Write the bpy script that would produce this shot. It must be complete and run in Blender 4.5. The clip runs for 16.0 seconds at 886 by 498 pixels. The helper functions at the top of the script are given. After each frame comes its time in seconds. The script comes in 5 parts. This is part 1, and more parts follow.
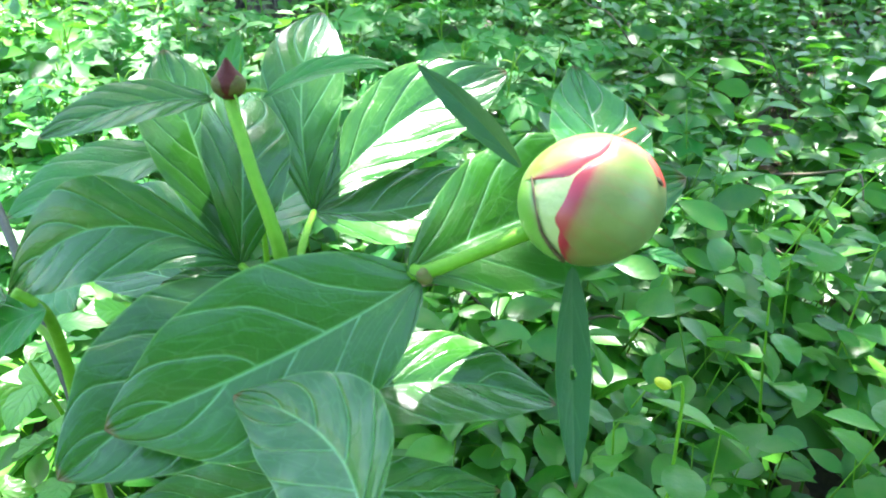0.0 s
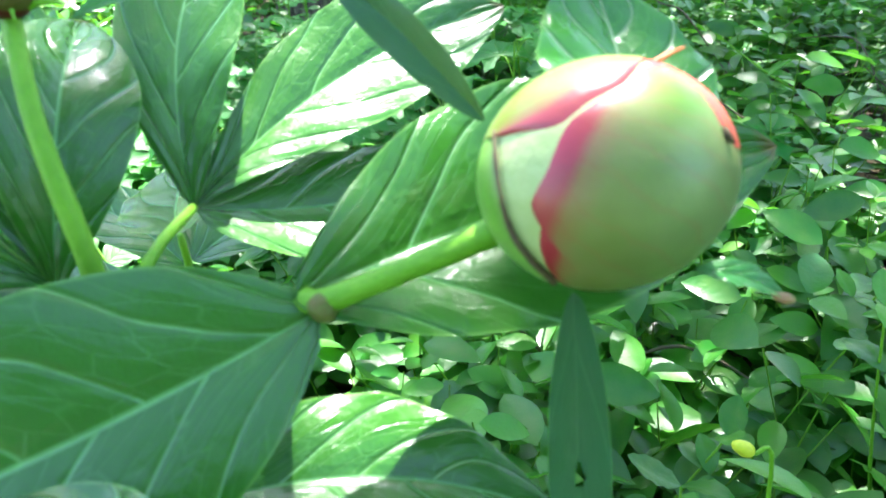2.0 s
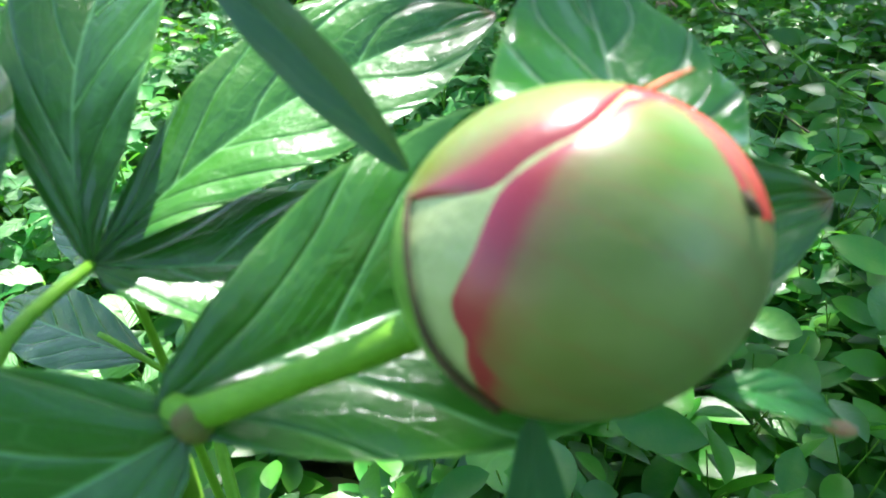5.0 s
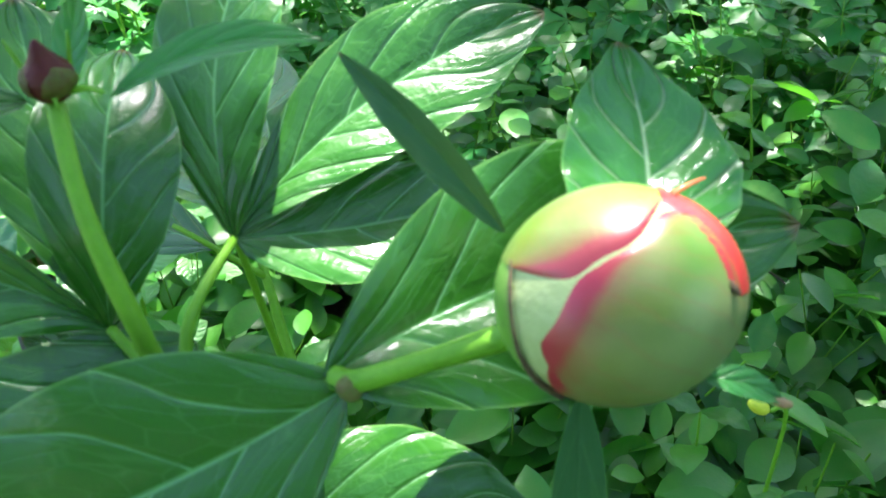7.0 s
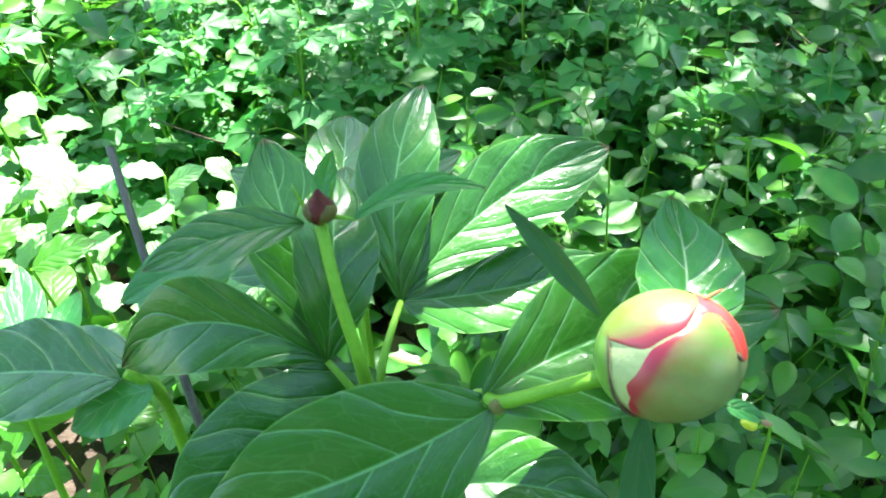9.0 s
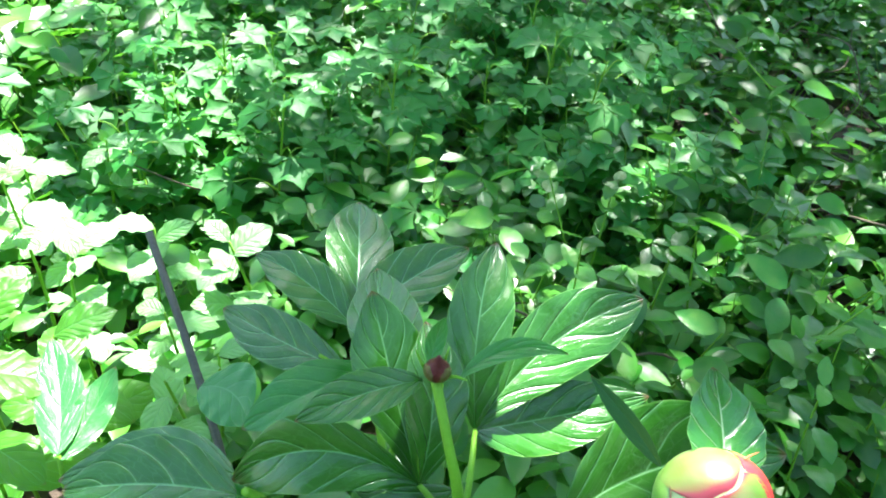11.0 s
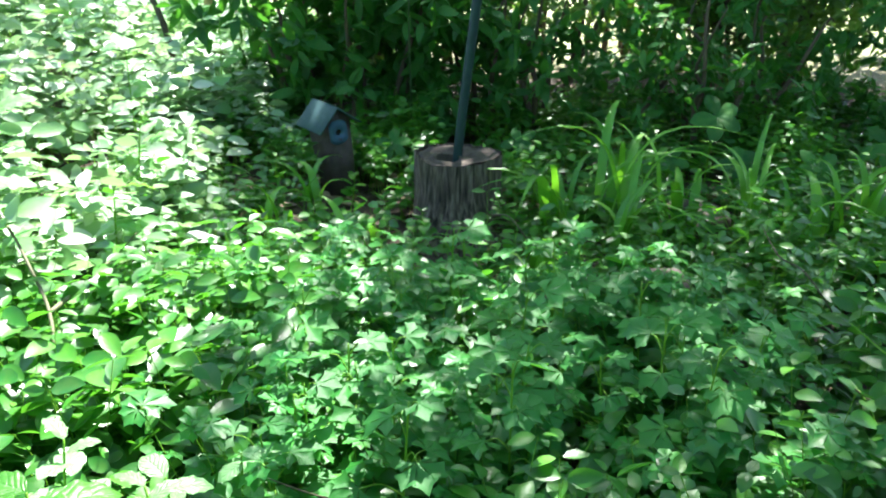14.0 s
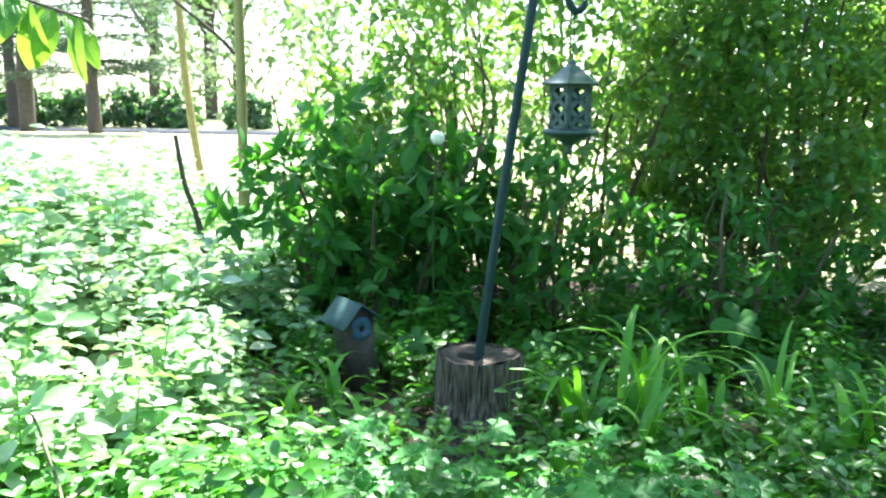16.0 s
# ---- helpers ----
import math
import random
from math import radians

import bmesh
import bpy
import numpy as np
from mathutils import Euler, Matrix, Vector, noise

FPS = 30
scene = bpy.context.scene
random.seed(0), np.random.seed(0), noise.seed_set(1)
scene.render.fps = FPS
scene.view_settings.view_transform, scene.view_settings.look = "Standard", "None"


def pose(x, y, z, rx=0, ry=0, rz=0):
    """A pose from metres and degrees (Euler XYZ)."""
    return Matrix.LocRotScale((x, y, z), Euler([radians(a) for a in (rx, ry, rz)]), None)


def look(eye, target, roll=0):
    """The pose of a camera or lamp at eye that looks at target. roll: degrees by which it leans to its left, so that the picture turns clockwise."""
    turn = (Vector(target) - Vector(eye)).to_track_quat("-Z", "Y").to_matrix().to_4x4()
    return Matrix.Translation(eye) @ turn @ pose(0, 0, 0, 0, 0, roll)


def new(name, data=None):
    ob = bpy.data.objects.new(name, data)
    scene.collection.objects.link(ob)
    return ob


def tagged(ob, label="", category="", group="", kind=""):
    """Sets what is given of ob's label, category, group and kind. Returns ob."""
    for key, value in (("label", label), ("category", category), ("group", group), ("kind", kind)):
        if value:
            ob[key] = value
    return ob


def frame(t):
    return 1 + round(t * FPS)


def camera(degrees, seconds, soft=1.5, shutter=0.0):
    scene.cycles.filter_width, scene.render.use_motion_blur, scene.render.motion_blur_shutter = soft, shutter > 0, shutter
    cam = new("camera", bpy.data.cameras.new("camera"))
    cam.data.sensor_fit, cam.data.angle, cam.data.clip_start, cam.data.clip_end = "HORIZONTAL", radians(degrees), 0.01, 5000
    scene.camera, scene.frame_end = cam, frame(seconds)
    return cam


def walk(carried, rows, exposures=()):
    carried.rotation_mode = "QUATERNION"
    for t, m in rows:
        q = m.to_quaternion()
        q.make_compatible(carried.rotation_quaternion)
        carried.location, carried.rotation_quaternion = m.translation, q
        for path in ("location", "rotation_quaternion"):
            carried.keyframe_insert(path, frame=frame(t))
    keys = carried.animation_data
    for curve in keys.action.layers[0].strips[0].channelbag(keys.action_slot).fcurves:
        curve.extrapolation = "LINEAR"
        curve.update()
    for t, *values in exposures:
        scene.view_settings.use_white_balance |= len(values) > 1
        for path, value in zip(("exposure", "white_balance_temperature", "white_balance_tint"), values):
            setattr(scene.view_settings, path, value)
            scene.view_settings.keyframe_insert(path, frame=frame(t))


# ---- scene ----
cam = camera(56.0, 16.0, soft=1.8)
cam.data.dof.use_dof = True
cam.data.dof.focus_distance = 0.50
cam.data.dof.aperture_fstop = 30.0
walk(cam, [
    (0, pose(0.1320, -0.0600, 0.6658, 56.99, -1.07, -10.76)),
    (0.5, pose(0.1410, -0.0362, 0.6530, 56.77, -0.41, -9.27)),
    (1, pose(0.1595, -0.0173, 0.6385, 56.34, -0.18, -8.52)),
    (1.5, pose(0.1635, 0.0090, 0.6235, 57.19, 0.13, -7.42)),
    (2, pose(0.1798, 0.0230, 0.6059, 58.41, 1.85, -6.48)),
    (2.5, pose(0.1788, 0.0457, 0.5997, 58.68, -0.57, -8.93)),
    (3, pose(0.1917, 0.0556, 0.5838, 60.77, 1.27, -6.87)),
    (3.5, pose(0.1939, 0.0716, 0.5871, 60.50, 1.53, -4.96)),
    (6, pose(0.2081, 0.0596, 0.6044, 55.50, 4.08, -2.13)),
    (6.5, pose(0.1856, 0.0625, 0.6352, 50.03, 1.13, -3.46)),
    (7, pose(0.1886, 0.0460, 0.6509, 46.95, 2.29, -2.53)),
    (7.5, pose(0.1948, 0.0329, 0.6744, 47.28, 4.06, 0.22)),
    (8, pose(0.1888, 0.0067, 0.6954, 48.10, 4.31, 0.52)),
    (10.5, pose(0.0829, -0.0182, 0.7970, 46.68, -6.01, -5.84)),
    (11, pose(0.0738, -0.0127, 0.8138, 48.11, -6.06, -4.59)),
    (11.5, pose(0.0674, -0.0122, 0.8233, 50.48, -4.32, -3.25)),
    (12, pose(0.0625, -0.0123, 0.8307, 52.86, -3.60, -2.11)),
    (12.5, pose(0.0590, -0.0116, 0.8395, 55.34, -3.12, -1.56)),
    (13, pose(0.0557, -0.0118, 0.8456, 58.34, -2.08, -1.23)),
    (13.5, pose(0.0516, -0.0120, 0.8497, 62.45, -0.81, -0.95)),
    (14, pose(0.0481, -0.0137, 0.8524, 66.49, 0.07, -0.48)),
    (14.5, pose(0.0447, -0.0179, 0.8531, 70.28, -0.43, 0.04)),
    (15, pose(0.0404, -0.0225, 0.8527, 73.72, -0.45, 0.73)),
    (15.5, pose(0.0356, -0.0265, 0.8523, 77.51, -0.72, 0.84)),
    (16, pose(0.0306, -0.0297, 0.8521, 80.19, -0.98, 0.93)),
], exposures=[(0, 3.70), (1.5, 3.58), (2.0, 3.52), (3.0, 3.3), (3.5, 3.22), (6.0, 2.68), (6.5, 2.86), (7.5, 2.98), (8.2, 3.3), (10.5, 3.22), (12, 3.0), (13, 2.72), (14, 2.66), (14.5, 2.72), (15, 2.97), (15.5, 3.14), (16, 3.15)])

# ---- light ----
TO_SUN = Vector((0.12, 0.50, 0.86)).normalized()
world = bpy.data.worlds.new("sky")
scene.world = world
world.use_nodes = True
sky = world.node_tree.nodes.new("ShaderNodeTexSky")
sky.sky_type, sky.sun_disc = "NISHITA", False
sky.sun_elevation = math.asin(TO_SUN.z)
sky.sun_rotation = math.atan2(TO_SUN.x, TO_SUN.y)
world.node_tree.links.new(sky.outputs[0], world.node_tree.nodes["Background"].inputs[0])
world.node_tree.nodes["Background"].inputs[1].default_value = 0.078
sun = new("sun", bpy.data.lights.new("sun", "SUN"))
sun.data.energy, sun.data.angle, sun.data.color = 4.2, radians(0.52), (1.0, 0.97, 0.94)
sun.matrix_world = look(TO_SUN * 30, (0, 0, 0))


# ---- materials ----
def nodes_of(name):
    m = bpy.data.materials.new(name)
    m.use_nodes = True
    nt = m.node_tree
    return m, nt, nt.nodes["Principled BSDF"], nt.nodes["Material Output"]


def add(nt, kind, **settings):
    n = nt.nodes.new(kind)
    for k, v in settings.items():
        n.inputs[k].default_value = v
    return n


def ramp(nt, source, *stops):
    r = nt.nodes.new("ShaderNodeValToRGB")
    e = r.color_ramp.elements
    while len(e) < len(stops):
        e.new(0.5)
    for one, (p, c) in zip(e, stops):
        one.position, one.color = p, (*c, 1)
    nt.links.new(source, r.inputs[0])
    return r.outputs[0]


def noise_of(nt, scale, detail=4.0, rough=0.6):
    tc = nt.nodes.new("ShaderNodeTexCoord")
    n = add(nt, "ShaderNodeTexNoise", Scale=scale, Detail=detail, Roughness=rough)
    nt.links.new(tc.outputs["Object"], n.inputs["Vector"])
    return n.outputs[0]


def blend(nt, fac, a, b, how="MIX"):
    m = nt.nodes.new("ShaderNodeMix")
    m.data_type, m.blend_type = "RGBA", how
    for value, slot in ((fac, m.inputs[0]), (a, m.inputs[6]), (b, m.inputs[7])):
        if isinstance(value, bpy.types.NodeSocket):
            nt.links.new(value, slot)
        else:
            slot.default_value = (*value, 1) if isinstance(value, tuple) else value
    return m.outputs[2]


def math_node(nt, how, a, b=0.0):
    m = nt.nodes.new("ShaderNodeMath")
    m.operation = how
    for value, slot in ((a, m.inputs[0]), (b, m.inputs[1])):
        if isinstance(value, bpy.types.NodeSocket):
            nt.links.new(value, slot)
        else:
            slot.default_value = value
    return m.outputs[0]


def bump(nt, p, height, strength, distance):
    b = add(nt, "ShaderNodeBump", Strength=strength, Distance=distance)
    nt.links.new(height, b.inputs["Height"])
    nt.links.new(b.outputs[0], p.inputs["Normal"])


def see_through(nt, p, out, colour, share):
    """Leaf tissue: part of the light passes and comes out scattered and yellower."""
    t = nt.nodes.new("ShaderNodeBsdfTranslucent")
    nt.links.new(colour, t.inputs[0])
    mix = nt.nodes.new("ShaderNodeMixShader")
    mix.inputs[0].default_value = share
    nt.links.new(p.outputs[0], mix.inputs[1])
    nt.links.new(t.outputs[0], mix.inputs[2])
    nt.links.new(mix.outputs[0], out.inputs[0])


def small_leaf(name, dark, mid, light, rough=0.45, share=0.35, spec=0.45, glow=(0.12, 0.44, 0.025)):
    m, nt, p, out = nodes_of(name)
    g = nt.nodes.new("ShaderNodeNewGeometry")
    oi = nt.nodes.new("ShaderNodeObjectInfo")
    pick = math_node(nt, "FRACT", math_node(nt, "ADD", g.outputs["Random Per Island"], oi.outputs["Random"]))
    c = ramp(nt, pick, (0.0, dark), (0.55, mid), (1.0, light))
    c = blend(nt, ramp(nt, noise_of(nt, 60), (0.4, (0, 0, 0)), (0.75, (1, 1, 1))), c, blend(nt, 0.15, c, (0.30, 0.36, 0.06)))
    nt.links.new(c, p.inputs["Base Color"])
    p.inputs["Roughness"].default_value = rough
    p.inputs["Specular IOR Level"].default_value = spec
    bump(nt, p, noise_of(nt, 160, 3), 0.25, 0.002)
    see_through(nt, p, out, blend(nt, 0.7, c, glow), share)
    return m


def veined_leaf(name, base, pale, rough=0.36, share=0.22, spec=0.6, count=6.0, glow=(0.30, 0.55, 0.04), vein_strength=1.0, crease=0.5, vein_tint=(0.15, 0.38, 0.14), broad=1.0):
    """A large leaf with a midrib and long curved side veins laid out along the leaf's own axes."""
    m, nt, p, out = nodes_of(name)
    uv = nt.nodes.new("ShaderNodeUVMap")
    sep = nt.nodes.new("ShaderNodeSeparateXYZ")
    nt.links.new(uv.outputs[0], sep.inputs[0])
    along, across = sep.outputs[0], math_node(nt, "ABSOLUTE", math_node(nt, "SUBTRACT", sep.outputs[1], 0.5))
    n = noise_of(nt, 24, 1)
    shift = math_node(nt, "MULTIPLY", math_node(nt, "POWER", across, 1.2), 0.80)
    side = math_node(nt, "MULTIPLY", math_node(nt, "GREATER_THAN", sep.outputs[1], 0.5), 0.09)
    ph = math_node(nt, "ADD", math_node(nt, "ADD", math_node(nt, "SUBTRACT", along, shift), side), math_node(nt, "MULTIPLY", n, 0.22))
    cycle = math_node(nt, "MULTIPLY", ph, count)
    saw = math_node(nt, "ABSOLUTE", math_node(nt, "SUBTRACT", math_node(nt, "FRACT", cycle), 0.5))
    vein = ramp(nt, saw, (0.0, (1, 1, 1)), (0.014 * broad, (0.75, 0.75, 0.75)), (0.034 * broad, (0, 0, 0)))
    fade = ramp(nt, noise_of(nt, 90, 2), (0.3, (0.35, 0.35, 0.35)), (0.6, (1, 1, 1)))
    rib = ramp(nt, across, (0.0, (1, 1, 1)), (0.006, (0.8, 0.8, 0.8)), (0.016, (0, 0, 0)))
    lines = math_node(nt, "MAXIMUM", math_node(nt, "MULTIPLY", vein, fade), rib)
    # small cross veins between the side veins
    cells = nt.nodes.new("ShaderNodeCombineXYZ")
    nt.links.new(math_node(nt, "MULTIPLY", cycle, 2.0), cells.inputs[0])
    nt.links.new(math_node(nt, "MULTIPLY", sep.outputs[1], 4.5), cells.inputs[1])
    fine = add(nt, "ShaderNodeTexVoronoi", Scale=1.5)
    fine.feature = "DISTANCE_TO_EDGE"
    nt.links.new(cells.outputs[0], fine.inputs["Vector"])
    net = ramp(nt, fine.outputs["Distance"], (0.0, (1, 1, 1)), (0.018, (0.6, 0.6, 0.6)), (0.05, (0, 0, 0)))
    oi = nt.nodes.new("ShaderNodeObjectInfo")
    c = blend(nt, math_node(nt, "MULTIPLY", oi.outputs["Random"], 0.5), base, pale)
    c = blend(nt, ramp(nt, noise_of(nt, 45, 5), (0.35, (0, 0, 0)), (0.8, (1, 1, 1))), c, blend(nt, 0.35, c, pale))
    c = blend(nt, math_node(nt, "MULTIPLY", lines, 0.9 * vein_strength), c, vein_tint)
    c = blend(nt, math_node(nt, "MULTIPLY", net, 0.16 * vein_strength), c, (0.11, 0.31, 0.10))
    c = blend(nt, ramp(nt, across, (0.484, (0, 0, 0)), (0.495, (0.5, 0.5, 0.5))), c, (0.16, 0.36, 0.08))
    c = blend(nt, ramp(nt, along, (0.965, (0, 0, 0)), (0.99, (0.8, 0.8, 0.8))), c, (0.16, 0.07, 0.025))
    nt.links.new(c, p.inputs["Base Color"])
    p.inputs["Roughness"].default_value = rough
    p.inputs["Specular IOR Level"].default_value = spec
    p.inputs["Coat Weight"].default_value, p.inputs["Coat Roughness"].default_value = 0.12, 0.16
    groove = math_node(nt, "POWER", math_node(nt, "MINIMUM", math_node(nt, "MULTIPLY", saw, 9.0), 1.0), 0.6)
    swell = math_node(nt, "POWER", math_node(nt, "MULTIPLY", saw, 2.0), 0.8)
    quilt = math_node(nt, "ADD", math_node(nt, "MULTIPLY", groove, 0.45), math_node(nt, "MULTIPLY", swell, 0.55))
    valley = math_node(nt, "MULTIPLY", quilt, math_node(nt, "POWER", math_node(nt, "MINIMUM", math_node(nt, "MULTIPLY", across, 14.0), 1.0), 0.5))
    h = math_node(nt, "ADD", math_node(nt, "MULTIPLY", valley, crease), math_node(nt, "ADD", math_node(nt, "MULTIPLY", net, -0.03), math_node(nt, "MULTIPLY", noise_of(nt, 110, 4), 0.42)))
    bump(nt, p, h, 1.0, 0.0017)
    see_through(nt, p, out, blend(nt, 0.7, c, glow), share)
    return m


def plain(name, a, b, scale=40, rough=0.6, metal=0.0, bumpy=0.3, dist=0.002, spec=0.5):
    m, nt, p, out = nodes_of(name)
    c = ramp(nt, noise_of(nt, scale), (0.35, a), (0.7, b))
    c = blend(nt, 0.5, c, ramp(nt, noise_of(nt, scale * 7, 3), (0.3, a), (0.7, b)))
    nt.links.new(c, p.inputs["Base Color"])
    p.inputs["Roughness"].default_value, p.inputs["Metallic"].default_value = rough, metal
    p.inputs["Specular IOR Level"].default_value = spec
    bump(nt, p, noise_of(nt, scale * 5), bumpy, dist)
    return m


PEONY = veined_leaf("peony_leaf_tissue", (0.018, 0.104, 0.008), (0.032, 0.150, 0.015), rough=0.27, share=0.08, spec=0.6, count=4.6, crease=0.42, glow=(0.05, 0.28, 0.02))
# paler copy of PEONY: sun painted into lit leaves, also used for pale bracts
PEONY_PALE = veined_leaf("pale_lit_peony_leaf_tissue", (0.018, 0.17, 0.024), (0.034, 0.24, 0.036), share=0.2, rough=0.33, spec=0.65, count=4.6, vein_strength=0.5, crease=0.2, glow=(0.14, 0.45, 0.03))
# the light vein tint also paints this leaf's streak highlights
GLOSSY = veined_leaf("glossy_leaf_tissue", (0.022, 0.14, 0.018), (0.036, 0.19, 0.026), rough=0.22, share=0.10, spec=0.6, count=4.2, vein_strength=1.0, crease=0.6, glow=(0.06, 0.25, 0.02), vein_tint=(0.40, 0.56, 0.34), broad=1.2)
BRACT = veined_leaf("bract_tissue", (0.012, 0.085, 0.030), (0.020, 0.115, 0.040), rough=0.45, share=0.05, spec=0.4, count=2.0, vein_strength=0.15, crease=0.1)
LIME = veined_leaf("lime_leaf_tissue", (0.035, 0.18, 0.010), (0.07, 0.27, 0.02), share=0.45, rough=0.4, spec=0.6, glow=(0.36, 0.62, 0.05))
# lighter than the leaf itself: strong sun is painted into this green
SUNNY = veined_leaf("lit_broad_weed_leaf_tissue", (0.12, 0.38, 0.08), (0.24, 0.50, 0.20), share=0.35, rough=0.5, spec=1.0)
VINE = small_leaf("vine_leaf_tissue", (0.012, 0.10, 0.010), (0.026, 0.185, 0.016), (0.085, 0.31, 0.026), rough=0.38, spec=0.65)
LOBED = small_leaf("lobed_leaf_tissue", (0.010, 0.135, 0.020), (0.018, 0.20, 0.030), (0.05, 0.29, 0.04), rough=0.46, share=0.33, spec=0.45)
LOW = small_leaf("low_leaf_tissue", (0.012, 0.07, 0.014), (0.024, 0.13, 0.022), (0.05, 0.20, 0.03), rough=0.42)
# near-white leaf tones hold the blown-out sun glare in the colour
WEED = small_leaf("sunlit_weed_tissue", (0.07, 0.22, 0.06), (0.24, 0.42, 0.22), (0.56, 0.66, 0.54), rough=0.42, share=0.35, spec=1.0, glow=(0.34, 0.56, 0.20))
SHRUB = small_leaf("shrub_leaf_tissue", (0.020, 0.11, 0.020), (0.040, 0.18, 0.032), (0.11, 0.29, 0.05), rough=0.36, share=0.45, spec=0.9, glow=(0.26, 0.48, 0.05))
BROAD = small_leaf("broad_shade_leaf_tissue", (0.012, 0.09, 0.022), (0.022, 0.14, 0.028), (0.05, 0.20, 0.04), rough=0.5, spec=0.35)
TREE = small_leaf("tree_leaf_tissue", (0.04, 0.14, 0.03), (0.07, 0.20, 0.04), (0.12, 0.26, 0.05), share=0.4)
GRASS = small_leaf("grass_tissue", (0.05, 0.24, 0.02), (0.09, 0.36, 0.03), (0.18, 0.48, 0.05), rough=0.38, share=0.45, spec=0.7, glow=(0.20, 0.55, 0.02))
LITTER = small_leaf("dry_leaf_tissue", (0.10, 0.06, 0.035), (0.22, 0.14, 0.09), (0.42, 0.30, 0.22), rough=0.8, share=0.05)
STEM = plain("green_stem_skin", (0.11, 0.30, 0.014), (0.17, 0.38, 0.028), 60, 0.5, spec=0.35)
DARK_STEM = plain("dark_stem_skin", (0.02, 0.06, 0.012), (0.04, 0.10, 0.02), 60, 0.6)
SHOOT = plain("olive_shoot_bark", (0.09, 0.09, 0.04), (0.20, 0.20, 0.10), 60, 0.7)
TWIG = plain("brown_twig_bark", (0.06, 0.045, 0.03), (0.14, 0.11, 0.07), 60, 0.85)


# ---- mesh helpers ----
def link_mesh(name, bm, material, parent=None, label=""):
    me = bpy.data.meshes.new(name)
    bm.to_mesh(me)
    bm.free()
    for poly in me.polygons:
        poly.use_smooth = True
    me.materials.append(material)
    ob = new(name, me)
    ob.parent = parent
    return tagged(ob, label) if label else ob


part = link_mesh


def thing(name, place, label, category, group="", kind=""):
    ob = new(name)
    ob.location = place
    ob.empty_display_size = 0.05
    return tagged(ob, label, category, group, kind)


def settle(root, parts):
    """Parts are built in world places; hang them under a root that stands at its base."""
    for o in parts:
        o.parent = root
        o.matrix_parent_inverse = Matrix.Translation(root.location).inverted()


def from_arrays(name, verts, faces, material, uv=None):
    me = bpy.data.meshes.new(name)
    me.from_pydata(verts.tolist() if hasattr(verts, "tolist") else verts, [], faces.tolist() if hasattr(faces, "tolist") else faces)
    me.polygons.foreach_set("use_smooth", np.ones(len(me.polygons), bool))
    if uv is not None:
        layer = me.uv_layers.new(name="UVMap")
        loops = np.zeros(len(me.loops), np.int32)
        me.loops.foreach_get("vertex_index", loops)
        layer.data.foreach_set("uv", np.asarray(uv)[loops].ravel().astype(np.float32))
    me.materials.append(material)
    me.update()
    return new(name, me)


def tube(points, radii, sides=8):
    """A bmesh tube through the points, smoothed, with rounded ends."""
    pts = [Vector(p) for p in points]
    fine, rad = [], []
    n = len(pts)
    for i in range(n - 1):
        p0, p1, p2, p3 = pts[max(i - 1, 0)], pts[i], pts[i + 1], pts[min(i + 2, n - 1)]
        for k in range(5):
            t = k / 5
            fine.append(0.5 * (2 * p1 + (p2 - p0) * t + (2 * p0 - 5 * p1 + 4 * p2 - p3) * t * t + (3 * p1 - p0 - 3 * p2 + p3) * t ** 3))
            rad.append(radii[i] * (1 - t) + radii[i + 1] * t)
    fine.append(pts[-1]), rad.append(radii[-1])
    bm = bmesh.new()
    rings, ref = [], Vector((0.3, 0.2, 0.9)).normalized()
    for i, p in enumerate(fine):
        d = (fine[min(i + 1, len(fine) - 1)] - fine[max(i - 1, 0)]).normalized()
        a = d.cross(ref)
        if a.length < 1e-3:
            a = d.cross(Vector((1, 0, 0)))
        a.normalize()
        b = d.cross(a)
        rings.append([bm.verts.new(p + rad[i] * (math.cos(2 * math.pi * k / sides) * a + math.sin(2 * math.pi * k / sides) * b)) for k in range(sides)])
    for r0, r1 in zip(rings, rings[1:]):
        for k in range(sides):
            bm.faces.new((r0[k], r0[(k + 1) % sides], r1[(k + 1) % sides], r1[k]))
    bm.faces.new(rings[0][::-1]), bm.faces.new(rings[-1])
    bmesh.ops.recalc_face_normals(bm, faces=bm.faces)
    return bm


